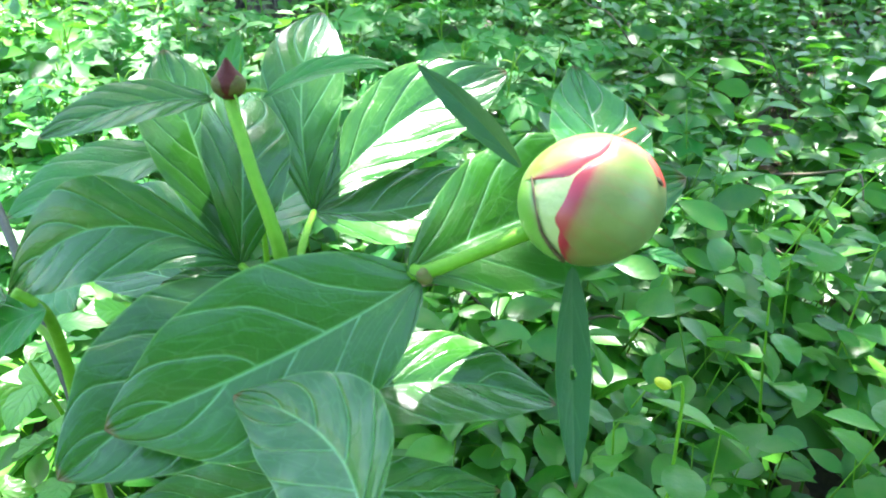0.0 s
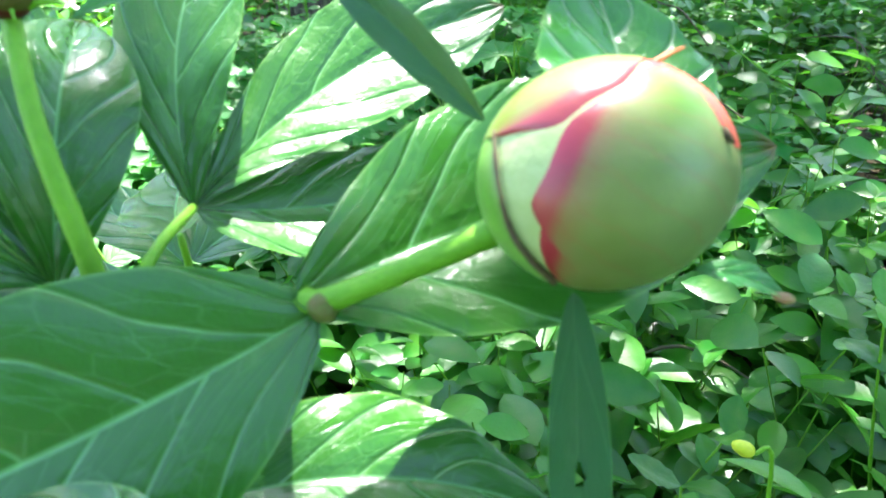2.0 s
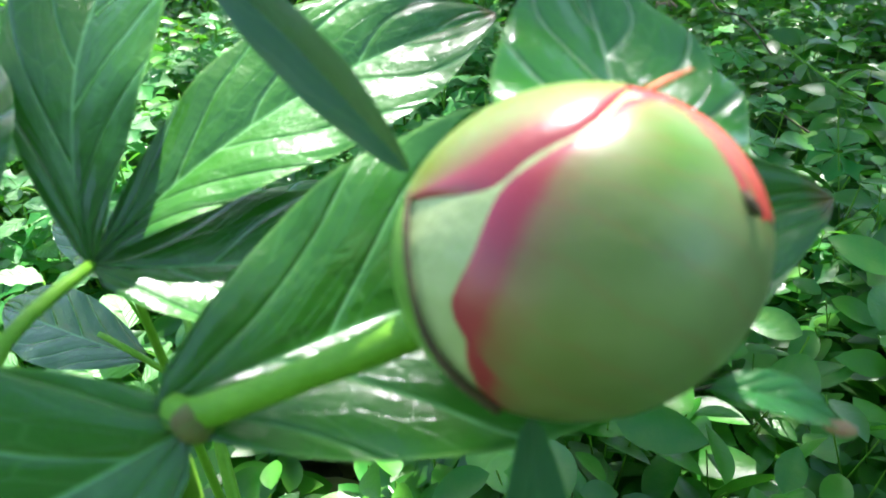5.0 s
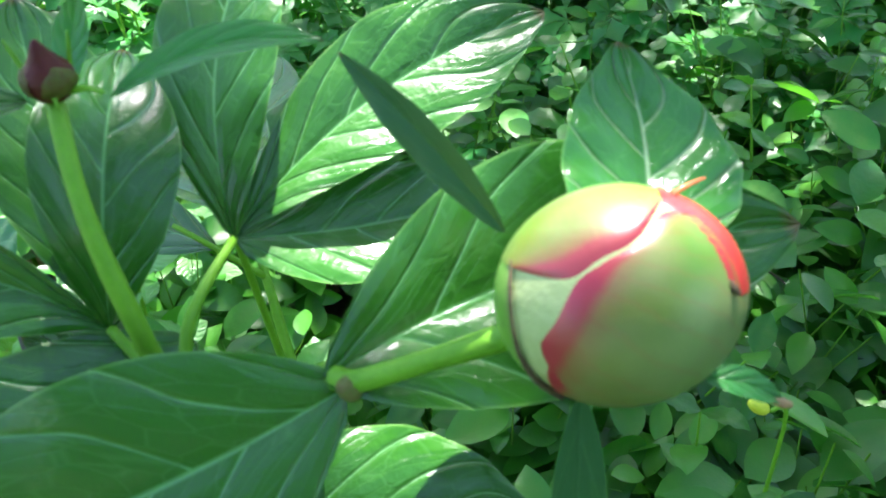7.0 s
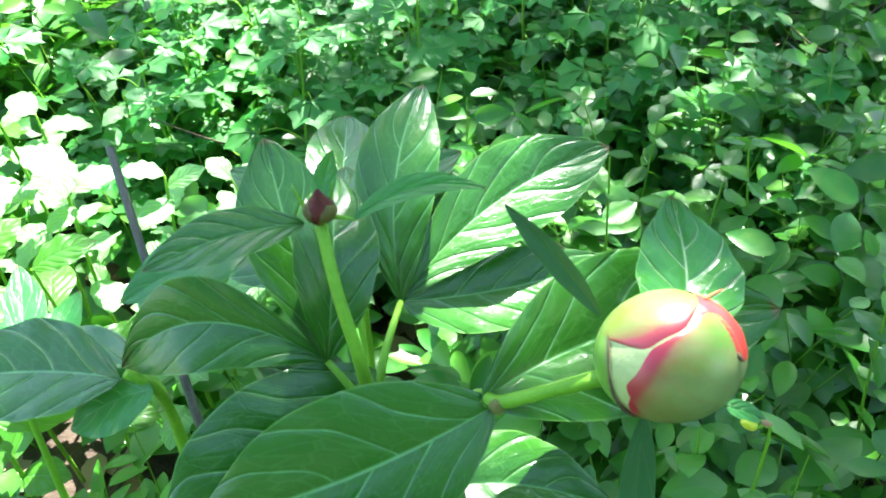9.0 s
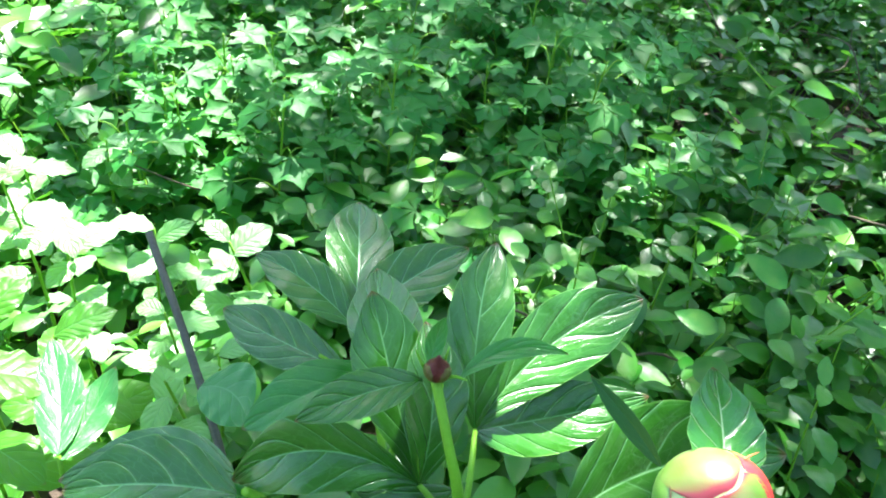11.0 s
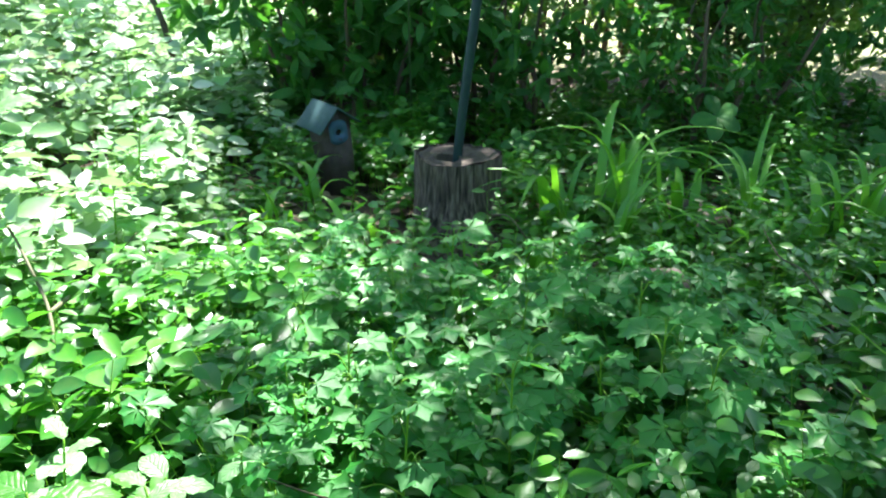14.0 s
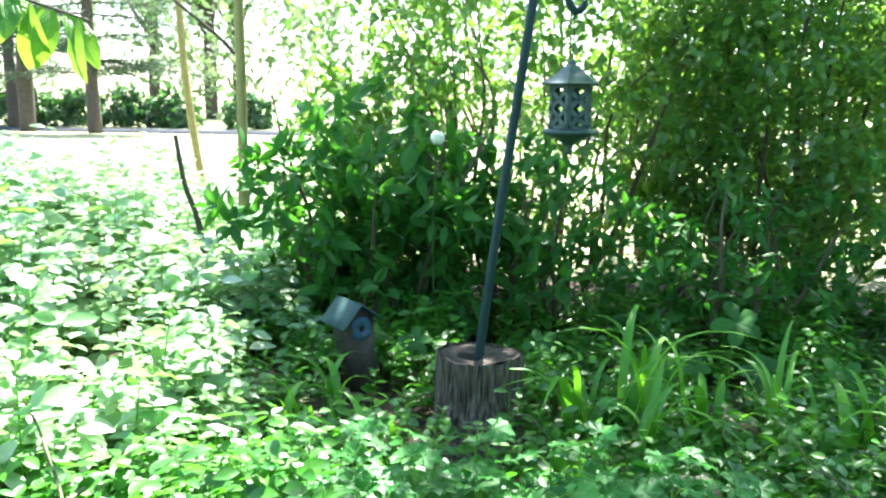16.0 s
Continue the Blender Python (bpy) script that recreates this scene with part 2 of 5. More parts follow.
def big_leaf(name, base, tip, width, facing, material, arch=0.0, bend=0.0, fold=0.18, wave=0.02, curl=0.14, peak=0.48, droop=0.0, hole=None, nu=42, nv=8):
    """One large leaf from base to tip: pointed outline, folded along the midrib, arched and ruffled."""
    base, tip = Vector(base), Vector(tip)
    d = tip - base
    length = d.length
    d.normalize()
    n = Vector(facing)
    s = d.cross(n).normalized()
    n = s.cross(d).normalized()
    rnd = random.Random(name + str(base))
    p1, p2, ph = rnd.uniform(0, 6.28), rnd.uniform(0, 6.28), rnd.uniform(3.0, 4.5)
    verts, uvs, faces = [], [], []
    a = math.log(0.5) / math.log(peak)
    for i in range(nu + 1):
        u = i / nu
        w = math.sin(math.pi * u ** a) ** 0.68 if 0 < u < 1 else 0.0
        w = w * (1 - 0.25 * max(0.0, u - 0.75) / 0.25) + (0.03 if u < 0.04 else 0.0)
        mid = base + d * (length * u) + n * (4 * arch * u * (1 - u) - droop * u ** 3) + s * (-4 * bend * u * (1 - u))
        for j in range(-nv, nv + 1):
            v = j / nv
            ruffle = wave * width * math.sin(ph * 2 * u * 3.1 + (p1 if v < 0 else p2)) * v * v
            h = width * (0.5 * fold * abs(v) - 0.5 * curl * v * v) + ruffle
            verts.append(mid + s * (v * w * width / 2) + n * (h * w ** 0.8))
            uvs.append((u, 0.5 + v / 2))
    m = 2 * nv + 1
    for i in range(nu):
        for j in range(m - 1):
            u, v = (i + 0.5) / nu, ((j + 0.5) / (m - 1) - 0.5) * 2
            if hole and (u - hole[0]) ** 2 / hole[2] ** 2 + (v - hole[1]) ** 2 / hole[3] ** 2 < 1:
                continue
            faces.append((i * m + j, i * m + j + 1, (i + 1) * m + j + 1, (i + 1) * m + j))
    return from_arrays(name, [tuple(v) for v in verts], faces, material, uvs)


def oval(stations=5, fold=0.25, ratio=0.5, peak=0.45, droop=0.15):
    """Template of a small leaf of length 1 along x, with its face along z."""
    v, f = [(0, 0, 0)], []
    for i in range(1, stations):
        u = i / stations
        w = ratio / 2 * math.sin(math.pi * u ** (math.log(0.5) / math.log(peak))) ** 0.8
        z = -droop * u * u
        v += [(u, -w, z + fold * w), (u, 0, z), (u, w, z + fold * w)]
    v.append((1, 0, -droop))
    k = len(v) - 1
    f += [(0, 1, 2), (0, 2, 3)]
    for i in range(stations - 2):
        a = 1 + 3 * i
        f += [(a, a + 3, a + 4, a + 1), (a + 1, a + 4, a + 5, a + 2)]
    a = k - 3
    f += [(a, k, a + 1), (a + 1, k, a + 2)]
    return np.array(v, float), f


def lobed():
    """Template of a palmate leaf: five deep lobes, each cut into pointed teeth and creased along its rib."""
    v, f = [(0.0, 0.0, 0.0)], []
    for ang, ln in ((0, 1.0), (48, 0.92), (-48, 0.92), (102, 0.66), (-102, 0.66)):
        c, s = math.cos(radians(ang)), math.sin(radians(ang))
        k = len(v)
        for x, y in ((0.34, -0.12), (0.55, -0.23), (0.72, -0.38), (0.79, -0.19), (1.0, 0.0), (0.79, 0.19), (0.72, 0.38), (0.55, 0.23), (0.34, 0.12), (0.60, 0.0)):
            x, y = x * ln, y * ln
            v.append((x * c - y * s, x * s + y * c, -0.22 * x * x + 0.30 * abs(y)))
        m = k + 9
        f += [(0, k, m)] + [(k + i, k + i + 1, m) for i in range(8)] + [(k + 8, 0, m)]
    return np.array(v, float), f


OVAL, OVAL_FINE, LONG, LOBE = oval(), oval(8, 0.3, 0.52), oval(5, 0.2, 0.34), lobed()


def unit(a):
    return a / np.maximum(np.linalg.norm(a, axis=-1, keepdims=True), 1e-9)


def cloud_arrays(template, pos, axis, face, size):
    tv, tf = template
    x = unit(axis)
    y = unit(np.cross(face, x))
    z = np.cross(x, y)
    m = np.stack([x, y, z], 1) * np.asarray(size).reshape(-1, 1, 1)
    verts = (np.einsum("vk,nkc->nvc", tv, m) + pos[:, None, :]).reshape(-1, 3)
    off = (np.arange(len(pos)) * len(tv))[:, None]
    faces = []
    for poly in tf:
        faces += (off + np.array(poly)).tolist()
    return verts, faces


def cloud(name, template, pos, axis, face, size, material):
    verts, faces = cloud_arrays(template, pos, axis, face, size)
    return from_arrays(name, verts, faces, material)


def blades(name, bases, heights, material, rng, lean=0.5, width=0.006, seg=6):
    """Grass blades as bent, tapered, creased strips in one mesh."""
    verts, faces = [], []
    for (x, y, z), h in zip(bases, heights):
        a, l = rng.uniform(0, 6.28), rng.uniform(0.3, 1.0) * lean
        dx, dy = math.cos(a), math.sin(a)
        k = len(verts)
        for i in range(seg + 1):
            t = i / seg
            r, hh = l * h * (0.20 * t + 0.75 * t ** 4), h * (t - 0.55 * l * t ** 5)
            w = width * (1 - t ** 4.0) * (0.30 + 0.70 * math.sin(math.pi * min(1.0, 0.12 + 0.7 * t)))
            cx, cy = x + dx * r, y + dy * r
            verts += [(cx - dy * w, cy + dx * w, z + hh), (cx, cy, z + hh - w * 0.4), (cx + dy * w, cy - dx * w, z + hh)]
        for i in range(seg):
            b = k + 3 * i
            faces += [(b, b + 3, b + 4, b + 1), (b + 1, b + 4, b + 5, b + 2)]
    return from_arrays(name, verts, faces, material)


def thin_stems(name, starts, ends, radius, material):
    """Many three-sided thin stems in one mesh."""
    starts, ends = np.asarray(starts), np.asarray(ends)
    d = unit(ends - starts)
    a = unit(np.cross(d, np.array([0.31, 0.77, 0.55])))
    b = np.cross(d, a)
    ring = [(math.cos(k * 2.0944), math.sin(k * 2.0944)) for k in range(3)]
    v = np.stack([starts + radius * (c * a + s * b) for c, s in ring] + [ends + 0.6 * radius * (c * a + s * b) for c, s in ring], 1)
    off = (np.arange(len(starts)) * 6)[:, None]
    faces = []
    for q in ((0, 1, 4, 3), (1, 2, 5, 4), (2, 0, 3, 5)):
        faces += (off + np.array(q)).tolist()
    return from_arrays(name, v.reshape(-1, 3), faces, material)


# ---- ground ----
def ground_height(x, y):
    return 0.02 * np.sin(2.1 * x + 0.7) * np.cos(1.7 * y) + 0.012 * np.sin(6.3 * x + 2) * np.sin(5.1 * y + 1)


def build_ground():
    ax = np.concatenate([-np.geomspace(400, 6.5, 14), np.linspace(-6, 6, 97), np.geomspace(6.5, 400, 14)])
    ay = np.concatenate([-np.geomspace(400, 3.5, 14), np.linspace(-3, 9, 97), np.geomspace(9.5, 400, 14)])
    X, Y = np.meshgrid(ax, ay)
    Z = ground_height(X, Y) * (np.hypot(X, Y - 2) < 8)
    n, m = X.shape
    idx = np.arange(n * m).reshape(n, m)
    faces = np.stack([idx[:-1, :-1], idx[:-1, 1:], idx[1:, 1:], idx[1:, :-1]], -1).reshape(-1, 4)
    m_, nt, p, out = nodes_of("garden_ground")
    tc = nt.nodes.new("ShaderNodeTexCoord")
    sep = nt.nodes.new("ShaderNodeSeparateXYZ")
    nt.links.new(tc.outputs["Object"], sep.inputs[0])
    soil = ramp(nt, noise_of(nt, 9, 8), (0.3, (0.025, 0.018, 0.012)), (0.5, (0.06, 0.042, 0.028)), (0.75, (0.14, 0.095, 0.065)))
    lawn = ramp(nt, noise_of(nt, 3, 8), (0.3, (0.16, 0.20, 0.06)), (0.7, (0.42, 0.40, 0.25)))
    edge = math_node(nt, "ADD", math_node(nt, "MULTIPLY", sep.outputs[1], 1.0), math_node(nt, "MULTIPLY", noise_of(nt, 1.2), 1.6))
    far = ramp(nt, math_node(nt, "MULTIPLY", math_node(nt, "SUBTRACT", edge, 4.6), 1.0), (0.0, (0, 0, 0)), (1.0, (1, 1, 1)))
    # unseen turf outside the bed, added so leaves reflect green, not soil
    added_turf = ramp(nt, noise_of(nt, 5, 8), (0.3, (0.035, 0.10, 0.02)), (0.7, (0.09, 0.19, 0.04)))
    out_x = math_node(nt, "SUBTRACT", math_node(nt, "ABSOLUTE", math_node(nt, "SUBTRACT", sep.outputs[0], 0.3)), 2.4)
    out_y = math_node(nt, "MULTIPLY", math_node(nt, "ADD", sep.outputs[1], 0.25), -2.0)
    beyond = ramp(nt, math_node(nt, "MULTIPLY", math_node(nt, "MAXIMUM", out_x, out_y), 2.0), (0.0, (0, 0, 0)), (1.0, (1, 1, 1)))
    nt.links.new(blend(nt, far, blend(nt, beyond, soil, added_turf), lawn), p.inputs["Base Color"])
    p.inputs["Roughness"].default_value = 0.95
    bump(nt, p, noise_of(nt, 45, 8), 0.8, 0.02)
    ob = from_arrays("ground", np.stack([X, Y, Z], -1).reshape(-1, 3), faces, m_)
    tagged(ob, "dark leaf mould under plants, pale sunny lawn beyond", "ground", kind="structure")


build_ground()

# ---- peony with a fat bud and a small bud ----
def bud_shell(name, left, right, radius, swell, material, parent, centre, axes, rows=26, cols=20):
    """A sepal or petal on a round bud: a curved shell between two edge lines given as directions from the bud's centre."""
    def along(line, t):
        k = t * (len(line) - 1)
        i = min(int(k), len(line) - 2)
        f = k - i
        p0, p1, p2, p3 = (Vector(line[max(0, min(len(line) - 1, q))]) for q in (i - 1, i, i + 1, i + 2))
        return 0.5 * (2 * p1 + (p2 - p0) * f + (2 * p0 - 5 * p1 + 4 * p2 - p3) * f * f + (3 * p1 - p0 - 3 * p2 + p3) * f ** 3)
    verts, uvs, faces = [], [], []
    for i in range(rows + 1):
        a, b = along(left, i / rows).normalized(), along(right, i / rows).normalized()
        for j in range(cols + 1):
            t = j / cols
            q = a.slerp(b, t) if a.angle(b) > 1e-3 else a
            edge = min(t, 1 - t) * cols
            r = radius + swell * min(1.0, edge / 4) - 0.0005 * max(0.0, 1 - edge / 1.5)
            verts.append(centre + axes @ (q * r))
            uvs.append((i / rows, t))
    m = cols + 1
    for i in range(rows):
        for j in range(cols):
            faces.append((i * m + j, i * m + j + 1, (i + 1) * m + j + 1, (i + 1) * m + j))
    ob = from_arrays(name, [tuple(v) for v in verts], faces, material, uvs)
    ob.parent = parent
    return ob


def blushed(name, green, pink, left_width, right_width, spread=(1.0, 1.0, 1.0, 1.0, 1.0, 1.0), bloom=None):
    """Bud skin: green with a crimson blush along its edges, waxy; spread widens or narrows the blush along the edge;
    bloom paints in a pale sky reflection.
    """
    m, nt, p, out = nodes_of(name)
    uv = nt.nodes.new("ShaderNodeUVMap")
    sep = nt.nodes.new("ShaderNodeSeparateXYZ")
    nt.links.new(uv.outputs[0], sep.inputs[0])
    n = noise_of(nt, 90, 4)
    wob = math_node(nt, "MULTIPLY", math_node(nt, "SUBTRACT", n, 0.5), 0.09)
    wide = ramp(nt, sep.outputs[0], *[(k / 5, (w, w, w)) for k, w in enumerate(spread)])
    v = math_node(nt, "DIVIDE", math_node(nt, "ADD", sep.outputs[1], math_node(nt, "MULTIPLY", wob, wide)), math_node(nt, "MULTIPLY", wide, left_width * 4))
    a = ramp(nt, v, (0.0, (1, 1, 1)), (0.17, (0.96, 0.96, 0.96)), (0.25, (0.48, 0.48, 0.48)), (0.40, (0.20, 0.20, 0.20)), (0.95, (0, 0, 0)))
    b = ramp(nt, math_node(nt, "SUBTRACT", 1.0, sep.outputs[1]), (0.0, (1, 1, 1)), (right_width * 0.5, (0.8, 0.8, 0.8)), (right_width + 0.001, (0, 0, 0)))
    blush = math_node(nt, "MAXIMUM", a, b)
    pale = ramp(nt, noise_of(nt, 34, 3), (0.38, (0, 0, 0)), (0.66, (1, 1, 1)))
    streak = add(nt, "ShaderNodeTexWave", Scale=7.0, Distortion=3.0, Detail=2.0)
    nt.links.new(uv.outputs[0], streak.inputs["Vector"])
    c = blend(nt, pale, green, tuple(q * 0.6 + w * 0.4 for q, w in zip(green, (0.34, 0.42, 0.20))))
    # whitish reflection of the sky, put into the sepal's colour
    if bloom:
        c = blend(nt, ramp(nt, math_node(nt, "ADD", sep.outputs[1], wob), (0.30, (0, 0, 0)), (0.50, (0.5, 0.5, 0.5)), (0.74, (0.6, 0.6, 0.6)), (0.95, (0.2, 0.2, 0.2))), c, blend(nt, ramp(nt, sep.outputs[0], (0.18, (0, 0, 0)), (0.50, (1, 1, 1))), c, bloom))
    c = blend(nt, math_node(nt, "MULTIPLY", ramp(nt, streak.outputs[0], (0.85, (0, 0, 0)), (1.0, (1, 1, 1))), 0.10), c, pink)
    c = blend(nt, blush, c, pink)
    nt.links.new(c, p.inputs["Base Color"])
    p.inputs["Roughness"].default_value = 0.36
    p.inputs["Specular IOR Level"].default_value = 0.75
    p.inputs["Subsurface Weight"].default_value = 0.05
    p.inputs["Subsurface Radius"].default_value = (0.004, 0.003, 0.001)
    bump(nt, p, noise_of(nt, 260, 4), 0.15, 0.001)
    return m


def build_peony():
    root = thing("peony_plant", (0.13, 0.22, 0.0), "dark green peony with a fat pink-edged bud and small bud", "plant")
    made = []

    def leaf(base, tip, width, facing, material=PEONY, name="leaf", label="", **more):
        made.append(big_leaf(name, base, tip, width, facing, material, **more))
        if label:
            tagged(made[-1], label)

    def stem(points, radii, name="stem", label=""):
        made.append(part(name, tube(points, radii), STEM, None, label))

    fork, crotch = (0.1375, 0.203, 0.5125), (0.1115, 0.178, 0.509)
    # leaf pair below the fat bud
    leaf((0.168, 0.152, 0.515), (0.071, 0.129, 0.488), 0.055, (0.0, -0.76, 0.65), arch=0.005, bend=0.003, fold=0.24, peak=0.48)
    leaf((0.164, 0.152, 0.518), (0.267, 0.178, 0.529), 0.056, (0.09, -0.60, 0.80), arch=-0.013, bend=0.008, fold=0.36, peak=0.52)
    leaf((0.137, 0.144, 0.475), (0.214, 0.141, 0.464), 0.037, (0.12, -0.28, 0.95), arch=0.002, bend=0.007, fold=0.35, peak=0.43)
    leaf((0.128, 0.182, 0.498), (0.055, 0.127, 0.472), 0.056, (0.10, -0.53, 0.84), arch=0.006, bend=0.003, fold=0.34, peak=0.50)
    # spray behind, sharing one stalk
    leaf(fork, (0.222, 0.259, 0.540), 0.037, (0.11, -0.60, 0.79), arch=-0.002, bend=0.009, fold=0.32, peak=0.60)
    leaf(fork, (0.221, 0.219, 0.516), 0.034, (0.10, -0.40, 0.91), arch=-0.012, bend=0.001, fold=0.22, peak=0.42)
    leaf(fork, (0.148, 0.270, 0.564), 0.030, (0.10, -0.58, 0.81), arch=0.011, bend=0.007, fold=0.34, peak=0.54)
    # spray round the small bud's stem
    leaf(crotch, (0.114, 0.233, 0.550), 0.032, (0.50, -0.38, 0.78), arch=0.014, bend=0.005, fold=0.35, peak=0.53)
    leaf(crotch, (0.090, 0.238, 0.563), 0.034, (0.24, -0.48, 0.84), arch=0.001, bend=0.001, fold=0.34, peak=0.61)
    leaf(crotch, (0.033, 0.189, 0.496), 0.034, (0.14, -0.80, 0.58), arch=0.010, bend=-0.018, fold=0.35, peak=0.55)
    leaf((0.091, 0.221, 0.531), (0.038, 0.196, 0.523), 0.026, (0.01, -0.31, 0.95), PEONY_PALE, arch=0.003, bend=-0.001, fold=0.32)
    leaf((0.118, 0.18, 0.501), (0.083, 0.188, 0.497), 0.020, (0.01, -0.54, 0.84), arch=-0.002, bend=0.002, fold=0.22)
    leaf((0.1405, 0.068, 0.500), (0.109, 0.126, 0.4985), 0.039, (0.15, -0.90, 0.40), arch=-0.006, bend=-0.009, fold=0.25, peak=0.42)
    leaf((0.12, 0.147, 0.435), (0.191, 0.123, 0.445), 0.024, (-0.32, -0.66, 0.67), arch=-0.001, bend=-0.001, fold=0.22)
    leaf((0.136, 0.154, 0.432), (0.055, 0.161, 0.414), 0.028, (-0.2, -0.73, 0.65), arch=-0.002, bend=0.002, fold=0.22)
    # far spray
    leaf((0.089, 0.383, 0.390), (0.092, 0.494, 0.404), 0.050, (0.11, -0.23, 0.97), arch=0.003, bend=-0.001, fold=0.34, peak=0.56)
    leaf((0.087, 0.378, 0.390), (0.019, 0.429, 0.407), 0.035, (-0.02, -0.31, 0.95), arch=0.006, bend=-0.003, fold=0.32, peak=0.49)
    leaf((0.090, 0.380, 0.391), (0.171, 0.430, 0.416), 0.045, (0.00, -0.31, 0.95), arch=0.001, bend=0.004, fold=0.31, peak=0.46)
    leaf((0.085, 0.336, 0.390), (-0.002, 0.401, 0.380), 0.036, (-0.35, -0.39, 0.85), arch=0.003, bend=0.002, fold=0.33, peak=0.53)
    leaf((0.116, 0.268, 0.469), (0.101, 0.371, 0.45), 0.043, (-0.23, 0.15, 0.96), arch=-0.003, bend=0.005, fold=0.3)
    # glossy upright leaf behind the fat bud
    leaf((0.224, 0.153, 0.546), (0.227, 0.195, 0.566), 0.038, (0.24, -0.39, 0.89), GLOSSY, label="glossy cupped leaf with pale veins and painted highlight streaks", arch=-0.006, bend=-0.007, fold=0.3, peak=0.42)
    # leaves to the sunny side; the PEONY_PALE ones have the sun in their colour
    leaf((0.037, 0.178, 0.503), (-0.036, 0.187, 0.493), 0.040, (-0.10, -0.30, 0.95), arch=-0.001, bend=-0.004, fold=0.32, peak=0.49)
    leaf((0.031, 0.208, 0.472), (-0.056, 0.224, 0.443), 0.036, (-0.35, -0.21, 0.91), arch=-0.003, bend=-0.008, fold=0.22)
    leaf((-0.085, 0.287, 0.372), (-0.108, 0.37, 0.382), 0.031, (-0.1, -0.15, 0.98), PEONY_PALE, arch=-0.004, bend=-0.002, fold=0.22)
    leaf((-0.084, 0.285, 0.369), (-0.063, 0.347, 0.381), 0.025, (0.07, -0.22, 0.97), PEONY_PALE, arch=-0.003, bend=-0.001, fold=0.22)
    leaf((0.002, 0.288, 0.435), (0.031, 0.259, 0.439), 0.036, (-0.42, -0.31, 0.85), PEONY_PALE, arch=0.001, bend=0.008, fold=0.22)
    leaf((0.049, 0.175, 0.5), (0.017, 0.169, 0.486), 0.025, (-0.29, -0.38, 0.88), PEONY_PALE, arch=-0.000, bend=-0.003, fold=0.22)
    # narrow bracts under the buds
    leaf((0.109, 0.190, 0.563), (0.061, 0.172, 0.561), 0.018, (0.07, -0.37, 0.93), name="bract", arch=0.004, bend=-0.001, fold=0.32)
    leaf((0.124, 0.193, 0.561), (0.168, 0.200, 0.567), 0.009, (-0.06, -0.42, 0.91), PEONY_PALE, name="bract", arch=-0.001, bend=0.007, fold=0.45)
    leaf((0.113, 0.199, 0.560), (0.118, 0.210, 0.577), 0.008, (-0.1, -0.8, 0.6), PEONY_PALE, name="bract", arch=-0.002, bend=0.001, fold=0.3)
    leaf((0.201, 0.161, 0.547), (0.172, 0.185, 0.573), 0.009, (-0.47, -0.85, 0.24), BRACT, name="bract", label="narrow folded green bract with a brown tip", arch=0.000, bend=-0.001, fold=0.35, peak=0.48)
    leaf((0.214, 0.142, 0.521), (0.211, 0.109, 0.458), 0.012, (0.01, -0.89, 0.46), BRACT, name="bract", label="narrow hanging dark bract with a bitten hole", arch=-0.004, bend=0.001, fold=0.30, peak=0.46, hole=(0.49, -0.02, 0.035, 0.17), nu=60, nv=14)
    leaf((0.237, 0.144, 0.522), (0.254, 0.141, 0.516), 0.0065, (0.20, -0.33, 0.92), PEONY_PALE, name="bract", label="small pale bract with a rosy tip", arch=0.001, bend=0.001, fold=0.4)
    made.append(part("bract_tip", tube([(0.2515, 0.1413, 0.5168), (0.2535, 0.141, 0.5161), (0.2552, 0.1408, 0.5156)], [0.0007, 0.0011, 0.0006], 8), plain("rosy_bract_tip", (0.42, 0.16, 0.12), (0.30, 0.24, 0.10), 300, 0.6), None, "rosy withered bract tip"))
    # stems
    stem([(0.128, 0.21, 0.0), (0.138, 0.205, 0.25), (0.148, 0.188, 0.44), (0.161, 0.160, 0.508), (0.170, 0.1515, 0.5175), (0.186, 0.151, 0.5235), (0.203, 0.1502, 0.531)], [0.006, 0.005, 0.004, 0.0028, 0.0025, 0.0023, 0.0030])
    stem([(0.124, 0.22, 0.0), (0.126, 0.19, 0.25), (0.128, 0.165, 0.47), (0.1255, 0.164, 0.519), (0.1190, 0.1745, 0.546), (0.1140, 0.1908, 0.5625)], [0.006, 0.005, 0.003, 0.0024, 0.0020, 0.0021])
    stem([(0.128, 0.165, 0.480), (0.131, 0.172, 0.512), fork], [0.0018, 0.0015, 0.0012], "leaf_stalk")
    stem([(0.128, 0.165, 0.478), (0.121, 0.170, 0.500), crotch], [0.0018, 0.0015, 0.0012], "leaf_stalk")
    stem([(0.126, 0.25, 0.0), (0.120, 0.29, 0.24), (0.103, 0.34, 0.365), (0.087, 0.383, 0.391)], [0.005, 0.004, 0.0022, 0.0014], "leaf_stalk")
    stem([(0.103, 0.34, 0.365), (0.085, 0.335, 0.39), (0.066, 0.342, 0.40)], [0.0018, 0.0014, 0.0012], "leaf_stalk")
    stem([(0.112, 0.31, 0.30), (0.115, 0.28, 0.42), (0.116, 0.268, 0.469)], [0.002, 0.0016, 0.0012], "leaf_stalk")
    stem([(0.03, 0.19, 0.0), (0.040, 0.185, 0.25), (0.046, 0.185, 0.43), (0.0465, 0.186, 0.47), (0.047, 0.180, 0.495), (0.040, 0.178, 0.506)], [0.004, 0.003, 0.0024, 0.0022, 0.0020, 0.0018], "leaf_stalk")
    stem([(-0.09, 0.27, 0.0), (-0.09, 0.275, 0.2), (-0.085, 0.287, 0.371)], [0.004, 0.003, 0.0015], "leaf_stalk")
